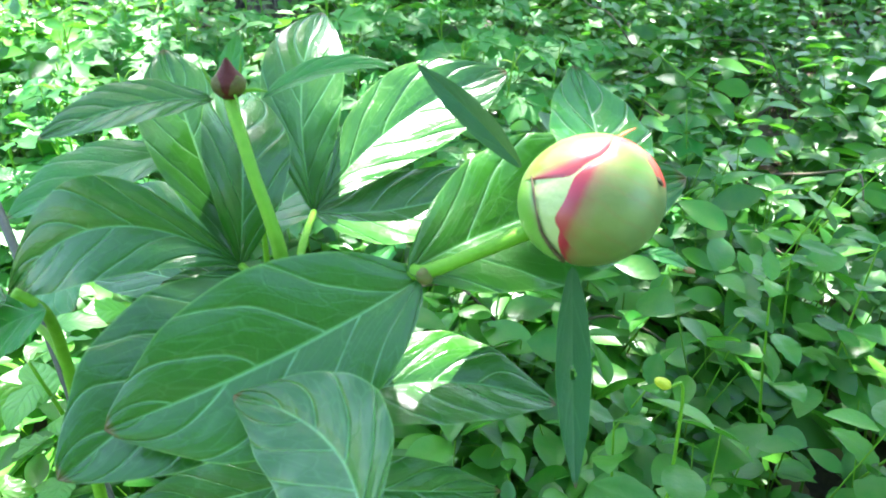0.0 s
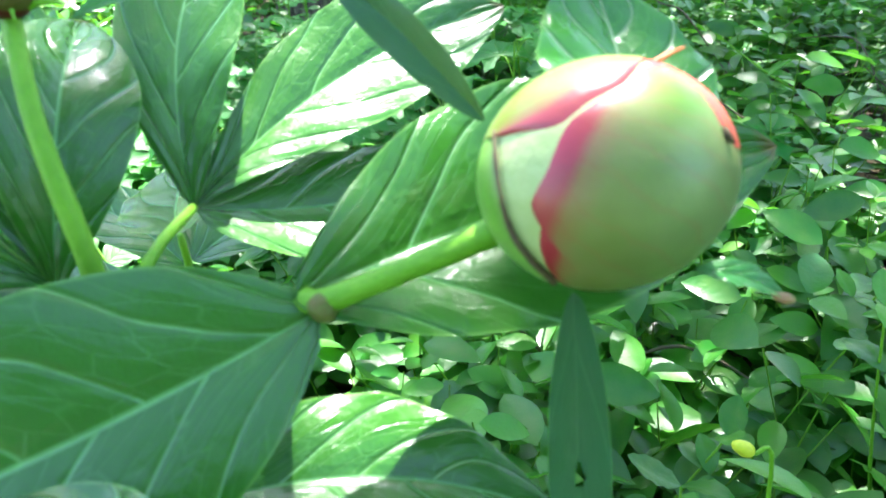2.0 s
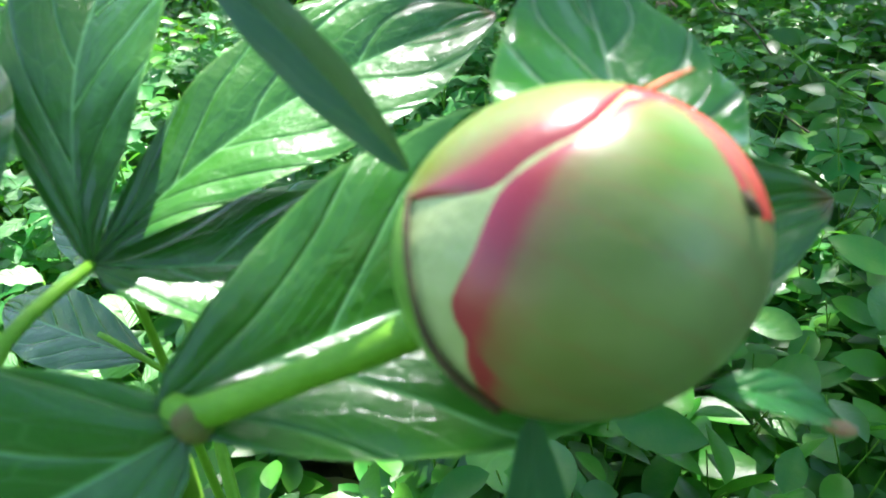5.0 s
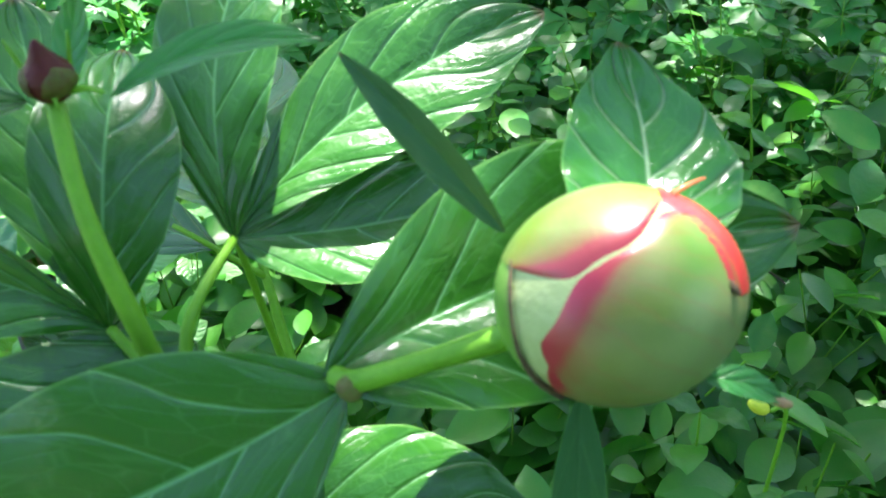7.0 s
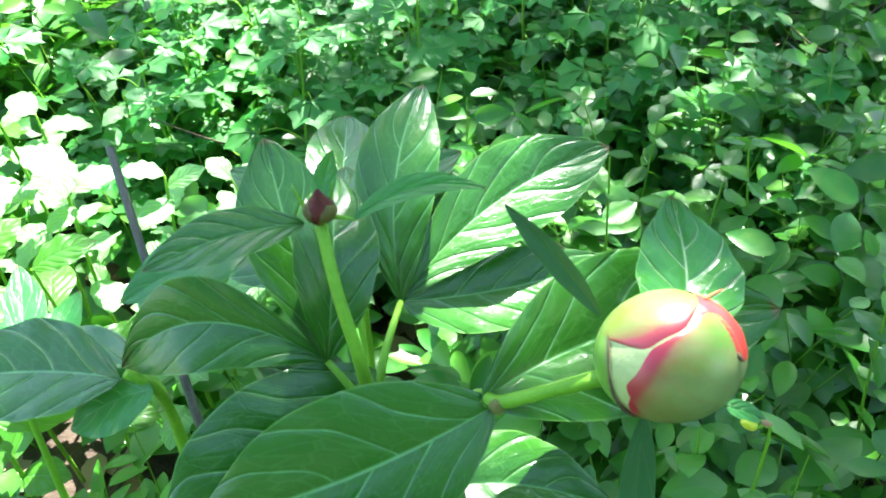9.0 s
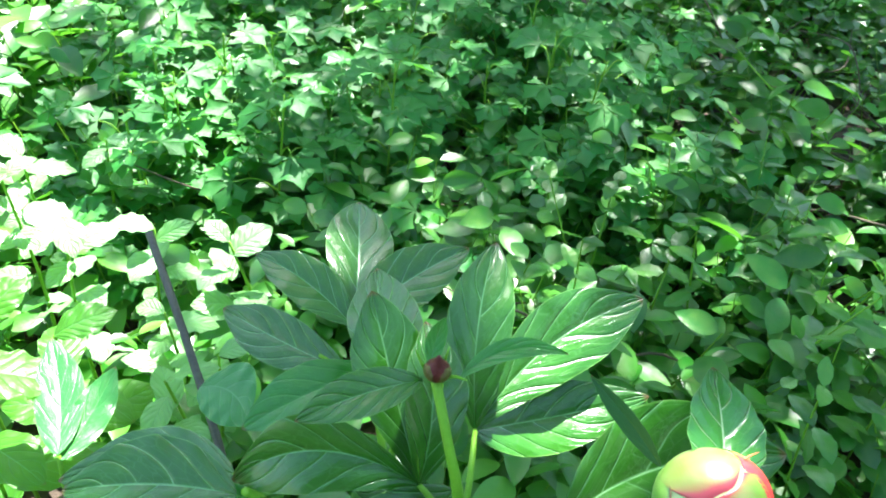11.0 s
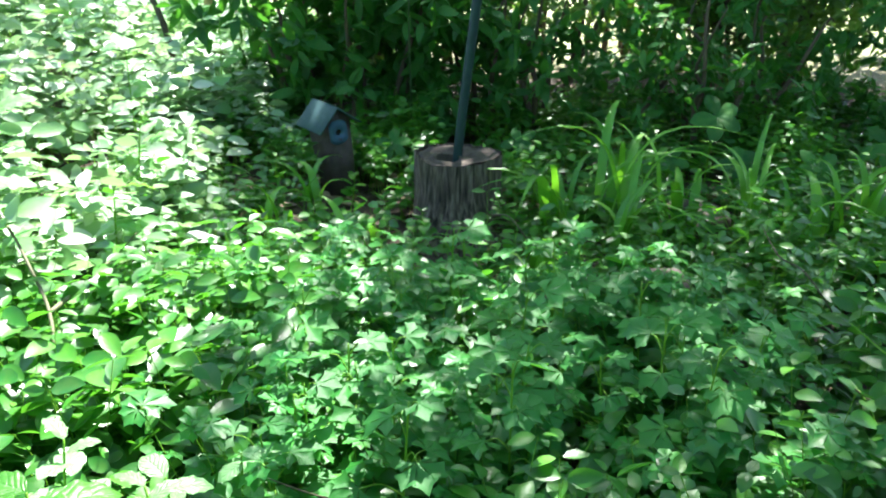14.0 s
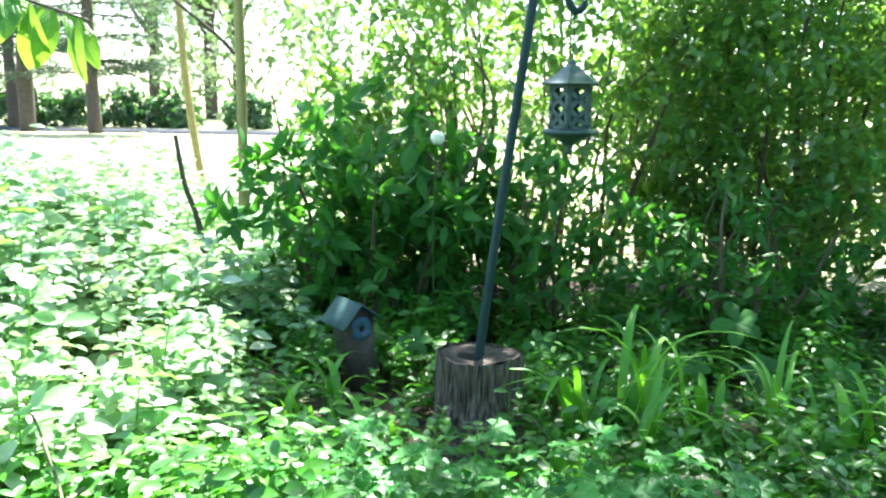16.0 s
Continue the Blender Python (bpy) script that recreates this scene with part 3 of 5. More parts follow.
    stem([(0.0465, 0.186, 0.465), (0.040, 0.198, 0.470), (0.031, 0.208, 0.473)], [0.002, 0.0016, 0.0012], "leaf_stalk")
    # brown-tinged joint where the bud's stem meets its leaves
    joint = bmesh.new()
    bmesh.ops.create_icosphere(joint, subdivisions=3, radius=0.0029)
    for v in joint.verts:
        v.co *= 1 + 0.15 * noise.noise(v.co * 400)
    bmesh.ops.translate(joint, verts=joint.verts, vec=(0.1690, 0.1506, 0.5168))
    made.append(part("stem_joint", joint, plain("brown_green_joint", (0.08, 0.18, 0.02), (0.16, 0.06, 0.03), 250, 0.6), None, "swollen brown-green stem joint"))
    # the fat bud, longer along its stem than across
    c = Vector((0.2209, 0.1503, 0.5395))
    view = pose(0, 0, 0, 56.3, -0.2, -8.5).to_3x3()
    R = 0.0200
    along = view @ Vector((0.985, 0.17, 0.0)).normalized()
    longer = Matrix.Identity(3)
    for a in range(3):
        for b in range(3):
            longer[a][b] += 0.12 * along[a] * along[b]
    axes = longer @ view
    ball = bmesh.new()
    bmesh.ops.create_uvsphere(ball, u_segments=48, v_segments=32, radius=R * 0.993)
    for v in ball.verts:
        v.co = c + axes @ v.co
    cream = plain("cream_petal_skin", (0.37, 0.44, 0.18), (0.47, 0.52, 0.25), 60, 0.4, spec=0.4)
    bud = part("flower_bud", ball, cream, None, "fat round peony bud, cream petals showing between green sepals edged with crimson")
    made.append(bud)
    front = blushed("green_sepal_crimson_left_edge", (0.080, 0.180, 0.012), (0.34, 0.006, 0.030), 0.30, 0.03, (1.0, 0.72, 0.42, 0.16, 0.75, 0.95), (0.26, 0.245, 0.14))
    crown = blushed("lime_sepal_crimson_edge", (0.115, 0.24, 0.020), (0.40, 0.035, 0.055), 0.16, 0.02)
    back = blushed("lime_inner_petal", (0.17, 0.30, 0.05), (0.45, 0.02, 0.03), 0.5, 0.02)
    rim = blushed("dark_sepal_skin", (0.13, 0.33, 0.03), (0.07, 0.05, 0.02), 0.05, 0.10)
    sep_front = bud_shell("sepal", [(-0.34, -0.93, 0.14), (-0.56, -0.63, 0.54), (-0.57, -0.42, 0.71), (-0.64, -0.26, 0.72), (-0.54, 0.0, 0.84), (-0.43, 0.31, 0.85), (-0.25, 0.46, 0.85), (0.03, 0.64, 0.77), (0.22, 0.84, 0.50), (0.46, 0.66, 0.60), (0.60, 0.46, 0.66), (0.68, 0.30, 0.67), (0.74, 0.16, 0.65)],
        [(-0.10, -0.98, -0.10), (0.25, -0.95, -0.20), (0.45, -0.86, -0.22), (0.60, -0.75, -0.25), (0.72, -0.62, -0.28), (0.82, -0.48, -0.30), (0.88, -0.36, -0.30), (0.92, -0.25, -0.28), (0.95, -0.14, -0.25), (0.97, -0.04, -0.20), (0.98, 0.05, -0.10), (0.97, 0.12, 0.05), (0.94, 0.18, 0.20)], R, 0.0002, front, bud, c, axes, 60, 44)
    sep_top = bud_shell("sepal", [(-0.83, 0.30, 0.47), (-0.62, 0.29, 0.73), (-0.43, 0.31, 0.85), (-0.25, 0.46, 0.85), (0.03, 0.64, 0.77), (0.22, 0.90, 0.40)],
        [(-0.92, 0.30, -0.10), (-0.75, 0.55, -0.40), (-0.5, 0.75, -0.50), (-0.25, 0.9, -0.4), (0.0, 0.97, -0.2), (0.20, 0.97, 0.15)], R + 0.0003, 0.0002, crown, bud, c, axes, 36, 24)
    sep_rim = bud_shell("sepal", [(-0.86, 0.42, 0.28), (-0.86, 0.20, 0.46), (-0.83, -0.10, 0.54), (-0.74, -0.45, 0.48), (-0.45, -0.84, 0.30)],
        [(-0.8, 0.45, -0.4), (-0.8, 0.2, -0.6), (-0.8, -0.1, -0.6), (-0.7, -0.5, -0.5), (-0.40, -0.9, -0.1)], R + 0.0001, 0.0003, rim, bud, c, axes)
    sep_back = bud_shell("sepal", [(0.24, 0.87, 0.46), (0.46, 0.67, 0.58), (0.60, 0.46, 0.64), (0.75, 0.13, 0.62)], [(0.1, 0.8, -0.6), (0.4, 0.65, -0.7), (0.7, 0.4, -0.6), (0.95, 0.1, -0.3)], R * 1.0, 0.0003, back, bud, c, axes)
    # dried brown lip along the rim sepal and the small dark scar on the far edge
    husk = plain("dried_brown_lip", (0.035, 0.022, 0.014), (0.16, 0.10, 0.05), 400, 0.8)
    edge = [Vector(q).normalized() * (R + 0.0006) for q in ((-0.86, 0.36, 0.36), (-0.85, 0.14, 0.50), (-0.82, -0.14, 0.55), (-0.74, -0.45, 0.49), (-0.60, -0.70, 0.40), (-0.40, -0.90, 0.20))]
    lip = part("sepal_lip", tube([c + axes @ q for q in edge], [0.0002, 0.0004, 0.0003, 0.0005, 0.0006, 0.0006], 8), husk, None, "dried brown edge of a sepal")
    scar_at = c + axes @ (Vector((0.76, 0.22, 0.62)).normalized() * (R + 0.0004))
    scar = part("scar", tube([scar_at + axes @ Vector((-0.0006, 0.0012, 0)), scar_at, scar_at + axes @ Vector((0.0012, -0.0014, -0.0004))], [0.0003, 0.0008, 0.0003], 8), husk, None, "small dark scar")
    hair = part("petal_tip", tube([c + axes @ (Vector(q) * R) for q in ((0.34, 0.94, 0.15), (0.46, 1.02, 0.10), (0.60, 1.09, 0.06))], [0.0005, 0.0004, 0.0001], 6), plain("orange_petal_tip", (0.45, 0.09, 0.02), (0.5, 0.14, 0.04), 90, 0.6), None, "thin curled orange petal tip")
    # the small bud
    s = Vector((0.1143, 0.1916, 0.5672))
    r = 0.0051
    bm = bmesh.new()
    bmesh.ops.create_uvsphere(bm, u_segments=24, v_segments=18, radius=r)
    for v in bm.verts:
        z = v.co.z / r
        if z > 0:
            k = 1 - 0.35 * z ** 2
            v.co.x, v.co.y, v.co.z = v.co.x * k, v.co.y * k, v.co.z * (1 + 0.65 * z ** 6)
    bmesh.ops.translate(bm, verts=bm.verts, vec=s)
    maroon = plain("maroon_bud_skin", (0.075, 0.004, 0.010), (0.10, 0.018, 0.014), 130, 0.45, spec=0.25)
    small = part("small_bud", bm, maroon, None, "small pointed maroon and green flower bud")
    made.append(small)
    olive = plain("olive_sepal_skin", (0.09, 0.12, 0.02), (0.10, 0.03, 0.02), 150, 0.45, spec=0.25)
    extra = []
    for turn in (200, 320):
        a0 = radians(turn)
        low = [(math.cos(a0 + q), math.sin(a0 + q), -0.9 + 0.35 * abs(q)) for q in (-1.0, -0.5, 0.0, 0.5, 1.0)]
        high = [(0.75 * math.cos(a0 + 0.7 * q), 0.75 * math.sin(a0 + 0.7 * q), 0.75 - 0.45 * abs(q)) for q in (-1.0, -0.5, 0.0, 0.5, 1.0)]
        extra.append(bud_shell("sepal", low, high, r * 1.03, 0.0003, olive, small, s, Matrix.Identity(3), 12, 8))
    for a0, out, up in ((2.6, 0.010, 0.008), (-0.3, 0.012, 0.000), (0.9, 0.007, 0.009), (-1.2, 0.006, -0.002)):
        d = Vector((math.cos(a0), math.sin(a0), 0))
        made.append(part("bract", tube([s + Vector((0, 0, -r * 0.8)), s + d * out * 0.6 + Vector((0, 0, -r * 0.3)), s + d * out + Vector((0, 0, up - 0.002))], [0.0009, 0.0007, 0.0002], 6), STEM))
    settle(root, made)
    for o in extra:
        o.parent = small
        o.matrix_parent_inverse = Matrix.Identity(4)
    for o in (sep_front, sep_top, sep_rim, sep_back, lip, scar, hair):
        o.parent = bud
        o.matrix_parent_inverse = Matrix.Identity(4)


build_peony()

# ---- ground cover ----
RNG = np.random.RandomState(7)


def scatter(n, x0, x1, y0, y1):
    return np.stack([RNG.uniform(x0, x1, n), RNG.uniform(y0, y1, n)], -1) + RNG.normal(0, 0.05, (n, 2)) * [x1 - x0, (y1 - y0) * (y0 > 0.5)]


def leaves_on_stems(xy, height, pairs, size, spread=0.5):
    """Upright sprigs: pairs of leaves up each stem. Returns place, axis, face, size of the leaves, and the stems' ends."""
    n = len(xy)
    h = height * RNG.uniform(0.6, 1.15, n)
    base = np.c_[xy, ground_height(xy[:, 0], xy[:, 1])]
    lean = RNG.normal(0, 0.22, (n, 2)) * h[:, None]
    top = base + np.c_[lean, h]
    P, A, F, S = [], [], [], []
    for k in range(pairs):
        f = 0.35 + 0.65 * (k + 1) / pairs
        at = base + (top - base) * f
        ang = RNG.uniform(0, 2 * np.pi, n) if k % 2 == 0 else ang + np.pi / 2
        for side in (0, np.pi):
            a = ang + side + RNG.normal(0, 0.25, n)
            tilt = RNG.uniform(-0.35, 0.45, n)
            ax = np.c_[np.cos(a), np.sin(a), tilt]
            fc = np.c_[RNG.normal(0, spread, (n, 2)), np.ones(n)]
            P.append(at + ax * 0.004), A.append(ax), F.append(fc)
            S.append(size * RNG.uniform(0.5, 1.35, n) * (1.1 - 0.35 * f))
    return np.concatenate(P), np.concatenate(A), np.concatenate(F), np.concatenate(S), base, top


def patch(name, xy, height, pairs, size, template, material, label, category, stem_mat=STEM, spread=0.5):
    P, A, F, S, b, t = leaves_on_stems(xy, height, pairs, size, spread)
    ob = cloud(name, template, P, A, F, S, material)
    tagged(ob, label, category, kind="stuff")
    st = thin_stems("stem", b, t, 0.0011, stem_mat)
    st.parent = ob
    return ob


def clumped(xy, scale, cut, seed):
    """Keep the plants that stand in clumps and open gaps between them; also how deep in a clump each one stands."""
    k = np.array([noise.noise((px * scale, py * scale, seed)) + 0.5 * noise.noise((px * scale * 2.3, py * scale * 2.3, seed + 5)) for px, py in xy])
    keep = k > cut
    return xy[keep], np.clip((k[keep] - cut) / (0.8 - cut), 0, 1)


def away(xy, spots):
    keep = np.ones(len(xy), bool)
    for x, y, r in spots:
        keep &= np.hypot(xy[:, 0] - x, xy[:, 1] - y) > r
    return xy[keep]


BARE = [(0.47, 1.40, 0.12), (0.56, 0.98, 0.07), (0.60, 1.18, 0.07), (0.66, 1.10, 0.08), (0.86, 1.28, 0.09), (0.80, 0.80, 0.07)]
PEONY_SPOT = [(0.14, 0.22, 0.09)]
xy, deep = clumped(away(scatter(2100, 0.24, 1.5, 0.05, 1.35), PEONY_SPOT + BARE), 7.0, 0.08, 1.5)
h = 0.11 + 0.17 * deep + 0.08 * np.exp(-((xy[:, 0] - 0.45) / 0.3) ** 2 - ((xy[:, 1] - 0.3) / 0.35) ** 2)
patch("vine_cover", xy, h, 4, 0.058, OVAL_FINE, VINE, "tangle of glossy oval honeysuckle leaves on trailing stems", "ground cover")
xy, deep = clumped(away(scatter(2100, -1.1, 0.3, 0.2, 0.95), PEONY_SPOT), 6.0, -0.05, 2.5)
patch("vine_cover", xy, 0.12 + 0.13 * deep, 3, 0.056, OVAL_FINE, VINE, "low oval-leaved vine cover in dappled sun", "ground cover")
xy, deep = clumped(away(scatter(520, -0.22, 0.62, 0.74, 1.45), BARE), 5.0, -0.12, 3.5)
patch("lobed_cover", xy, 0.15 + 0.15 * deep, 3, 0.042, LOBE, LOBED, "bed of matte green deeply lobed leaves", "ground cover", spread=0.35)
xy, deep = clumped(scatter(2700, -0.9, 0.7, 0.7, 1.75), 7.0, 0.0, 4.5)
patch("vine_cover", xy, 0.14 + 0.12 * deep, 3, 0.041, OVAL, VINE, "oval leaves threaded through the lobed bed", "ground cover")
xy, deep = clumped(scatter(1000, -1.0, -0.2, 0.65, 1.35), 6.0, -0.25, 9.5)
patch("vine_cover", xy, 0.15 + 0.16 * deep, 4, 0.060, OVAL_FINE, VINE, "sunlit oval-leaved cover beside the lobed bed", "ground cover")
xy, deep = clumped(away(scatter(8500, -2.2, 2.4, 1.4, 3.2), [(0.1, 2.1, 0.12), (-0.24, 2.22, 0.15), (0.75, 2.02, 0.13), (0.47, 1.38, 0.12)]), 5.0, -0.05, 5.5)
patch("low_cover", xy, 0.08 + 0.13 * deep, 3, 0.046, OVAL, VINE, "mixed low leafy ground cover", "ground cover")
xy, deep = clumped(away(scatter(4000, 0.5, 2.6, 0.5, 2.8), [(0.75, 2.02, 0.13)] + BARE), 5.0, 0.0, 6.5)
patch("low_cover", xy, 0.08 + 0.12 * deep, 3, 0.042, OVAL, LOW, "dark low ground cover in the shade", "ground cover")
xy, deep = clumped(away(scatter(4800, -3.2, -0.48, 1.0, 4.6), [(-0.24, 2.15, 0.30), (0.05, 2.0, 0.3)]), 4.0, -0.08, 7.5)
patch("sunny_weeds", xy, 0.14 + 0.10 * deep + 0.32 * np.clip(-xy[:, 0] - 0.45, 0, 1.2), 5, 0.080, OVAL, WEED, "tall yellow-green weeds in full sun, glare put into pale leaves", "weeds", spread=0.8)
xy = away(scatter(300, 0.16, 0.46, 0.24, 0.60), PEONY_SPOT)
patch("vine_cover", xy, RNG.uniform(0.10, 0.20, len(xy)), 3, 0.052, OVAL_FINE, VINE, "young oval-leaved vine shoots round the peony", "ground cover")
xy = scatter(160, -0.36, -0.04, 0.10, 0.32)
patch("vine_cover", xy, RNG.uniform(0.12, 0.22, len(xy)), 3, 0.052, OVAL_FINE, VINE, "sunlit oval-leaved shoots beside the peony", "ground cover")
xy = scatter(2200, -0.6, 2.0, 0.0, 3.0)
ang = RNG.uniform(0, 6.28, len(xy))
tagged(cloud("leaf_litter", OVAL, np.c_[xy, ground_height(xy[:, 0], xy[:, 1]) + 0.008], np.c_[np.cos(ang), np.sin(ang), RNG.normal(0, 0.2, len(xy))],
    np.c_[RNG.normal(0, 0.5, (len(xy), 2)), np.ones(len(xy))], RNG.uniform(0.03, 0.07, len(xy)), LITTER), "dry brown fallen leaves on the soil", "leaf litter", kind="stuff")


# ---- stump, pole with lantern, birdhouse ----
def build_stump():
    root = thing("tree_stump", (0.10, 2.1, 0.0), "weathered grey tree stump with ridged bark and a hole", "stump")
    bm = bmesh.new()
    seg, rows = 160, 16
    rng = random.Random(4)
    ph = [rng.uniform(0, 6.28) for _ in range(8)]
    rings = []
    for i in range(rows + 1):
        z = -0.03 + 0.235 * i / rows
        ring = []
        for k in range(seg):
            a = 2 * math.pi * k / seg
            warp = a + 0.10 * noise.noise((5 * math.cos(a), 5 * math.sin(a), z * 7)) + 0.05 * math.sin(5 * a + ph[4])
            ridge = abs(math.sin(11 * warp + ph[0])) ** 0.5 * (0.75 + 0.5 * noise.noise((4 * math.cos(a), 4 * math.sin(a), 3))) + abs(math.sin(23 * warp + ph[2])) * 0.3
            flare = 0.055 * max(0, 1 - (z + 0.03) / 0.17) ** 2 * (1 + 0.8 * math.cos(a + 0.6))
            r = 0.103 + 0.008 * math.sin(3 * a + ph[3]) + 0.019 * ridge - 0.008 + flare + noise.noise((7 * math.cos(a), 7 * math.sin(a), z * 9)) * 0.006
            zz = z + (0.008 * noise.noise((3 * math.cos(a), 3 * math.sin(a), 2)) if i == rows else 0)
            ring.append(bm.verts.new((0.1 + r * math.cos(a), 2.1 + r * math.sin(a) * 0.95, zz)))
        rings.append(ring)
    for r0, r1 in zip(rings, rings[1:]):
        for k in range(seg):
            bm.faces.new((r0[k], r0[(k + 1) % seg], r1[(k + 1) % seg], r1[k]))
    m, nt, p, out = nodes_of("furrowed_bark")
    tc = nt.nodes.new("ShaderNodeTexCoord")
    mp = nt.nodes.new("ShaderNodeMapping")
    mp.inputs["Scale"].default_value = (1, 1, 0.12)
    nt.links.new(tc.outputs["Object"], mp.inputs[0])
    nz = add(nt, "ShaderNodeTexNoise", Scale=110.0, Detail=6.0)
    nt.links.new(mp.outputs[0], nz.inputs["Vector"])
    nt.links.new(ramp(nt, nz.outputs[0], (0.32, (0.022, 0.017, 0.013)), (0.52, (0.13, 0.10, 0.08)), (0.72, (0.30, 0.25, 0.20))), p.inputs["Base Color"])
    p.inputs["Roughness"].default_value = 0.95
    bump(nt, p, nz.outputs[0], 0.9, 0.012)
    bark = part("bark", bm, m)
    top = bmesh.new()
    rows2 = []
    for i in range(9):
        f = i / 8
        rows2.append([])
        for k in range(seg):
            a = 2 * math.pi * k / seg
            r_out = 0.106 + 0.008 * math.sin(3 * a + ph[3])
            hx, hy, hr = 0.078, 2.078, 0.030
            x0, y0 = hx + hr * math.cos(a), hy + hr * math.sin(a)
            x1, y1 = 0.1 + r_out * math.cos(a), 2.1 + r_out * math.sin(a) * 0.95
            x, y = x0 + (x1 - x0) * f, y0 + (y1 - y0) * f
            z = 0.202 + 0.006 * noise.noise((x * 30, y * 30, 1)) + 0.004 * math.sin(40 * f + a)
            rows2[-1].append(top.verts.new((x, y, z)))
    for r0, r1 in zip(rows2, rows2[1:]):
        for k in range(seg):
            top.faces.new((r0[k], r1[k], r1[(k + 1) % seg], r0[(k + 1) % seg]))
    low = [top.verts.new((0.078 + 0.024 * math.cos(2 * math.pi * k / seg), 2.078 + 0.024 * math.sin(2 * math.pi * k / seg), 0.09)) for k in range(seg)]
    for k in range(seg):
        top.faces.new((low[k], rows2[0][k], rows2[0][(k + 1) % seg], low[(k + 1) % seg]))
    top.faces.new(low)
    wood = plain("weathered_cut_wood", (0.030, 0.024, 0.019), (0.11, 0.088, 0.068), 45, 0.95, bumpy=0.7, dist=0.006)
    cut = part("cut_face", top, wood, None, "pale weathered cut face with a dark hole")
    settle(root, [bark, cut])


build_stump()


def build_pole():
    root = thing("shepherd_hook", (0.105, 2.095, 0.1), "leaning blue-grey painted metal hook pole standing in the stump", "garden hook")
    paint = plain("chipped_blue_grey_paint", (0.005, 0.026, 0.028), (0.012, 0.045, 0.044), 50, 0.55, bumpy=0.2, spec=0.3)
    pole = part("pole", tube([(0.100, 2.09, 0.10), (0.108, 2.10, 0.25), (0.165, 2.15, 0.70), (0.224, 2.197, 1.13), (0.240, 2.21, 1.26)], [0.0125] * 5, 14), paint)
    hook = part("hook", tube([(0.240, 2.21, 1.25), (0.252, 2.21, 1.34), (0.30, 2.21, 1.37), (0.335, 2.205, 1.31), (0.318, 2.20, 1.18), (0.312, 2.20, 1.13), (0.330, 2.20, 1.098), (0.350, 2.20, 1.105), (0.358, 2.20, 1.125)], [0.0105] * 8 + [0.006], 12), paint)
    settle(root, [pole, hook])


build_pole()


def build_lantern():
    cx, cy = 0.330, 2.20
    root = thing("hanging_lantern", (cx, cy, 0.76), "blue-green metal lantern with pierced lattice panels and a conical roof", "lantern")
    metal = plain("verdigris_metal", (0.035, 0.07, 0.078), (0.07, 0.115, 0.122), 60, 0.4, metal=0.3, bumpy=0.25)

    def lathe(profile, sides, name, phase=0.5):
        bm = bmesh.new()
        rings = [[bm.verts.new((cx + r * math.cos(2 * math.pi * (k + phase) / sides), cy + r * math.sin(2 * math.pi * (k + phase) / sides), z)) for k in range(sides)] for r, z in profile]
        for r0, r1 in zip(rings, rings[1:]):
            for k in range(sides):
                bm.faces.new((r0[k], r0[(k + 1) % sides], r1[(k + 1) % sides], r1[k]))
        bm.faces.new(rings[0][::-1]), bm.faces.new(rings[-1])
        return part(name, bm, metal)

    z0 = 0.788
    parts = [
        lathe([(0.008, z0 - 0.060), (0.011, z0 - 0.052), (0.007, z0 - 0.042), (0.014, z0 - 0.034), (0.03, z0 - 0.020), (0.050, z0 - 0.012), (0.070, z0 - 0.006), (0.074, z0), (0.070, z0 + 0.006), (0.058, z0 + 0.008)], 40, "base"),
        lathe([(0.082, z0 + 0.120), (0.086, z0 + 0.124), (0.072, z0 + 0.131), (0.044, z0 + 0.150), (0.024, z0 + 0.167), (0.012, z0 + 0.174), (0.008, z0 + 0.184), (0.003, z0 + 0.188)], 6, "roof", 0.25),
    ]
    for poly in parts[1].data.polygons:
        poly.use_smooth = False
    sides, r, h = 6, 0.058, 0.114
    for q in range(sides):
        a0, a1 = 2 * math.pi * (q + 0.25) / sides, 2 * math.pi * (q + 1.25) / sides
        p0, p1 = Vector((cx + r * math.cos(a0), cy + r * math.sin(a0), 0)), Vector((cx + r * math.cos(a1), cy + r * math.sin(a1), 0))
        e, w = (p1 - p0).normalized(), (p1 - p0).length
        nrm = Vector((math.cos((a0 + a1) / 2), math.sin((a0 + a1) / 2), 0))
        bm = bmesh.new()

        def bar(x0, y0, x1, y1, half):
            d = Vector((x1 - x0, y1 - y0))
            s = Vector((-d.y, d.x)).normalized() * half
            cs = [(x0 + s.x, y0 + s.y), (x0 - s.x, y0 - s.y), (x1 - s.x, y1 - s.y), (x1 + s.x, y1 + s.y)]
            vs = [[bm.verts.new(p0 + e * x + Vector((0, 0, z0 + 0.008 + y)) + nrm * o) for x, y in cs] for o in (-0.0015, 0.0015)]
            bm.faces.new(vs[0]), bm.faces.new(vs[1][::-1])
            for k in range(4):
                bm.faces.new((vs[0][k], vs[1][k], vs[1][(k + 1) % 4], vs[0][(k + 1) % 4]))
        bar(0.004, 0, 0.004, h, 0.004), bar(w - 0.004, 0, w - 0.004, h, 0.004), bar(0, 0.004, w, 0.004, 0.004), bar(0, h - 0.004, w, h - 0.004, 0.004)
        step = w / 1.25
        k = -3
        while k < 6:
            for sgn in (1, -1):
                y = k * step
                xa, ya, xb, yb = (0, y, w, y + w) if sgn > 0 else (w, y, 0, y + w)
                lo, hi = max(0, -ya / w), min(1, (h - ya) / w)
                if hi > lo:
                    bar(xa + (xb - xa) * lo, ya + w * lo, xa + (xb - xa) * hi, ya + w * hi, 0.0058)
            k += 1
        bmesh.ops.recalc_face_normals(bm, faces=bm.faces)
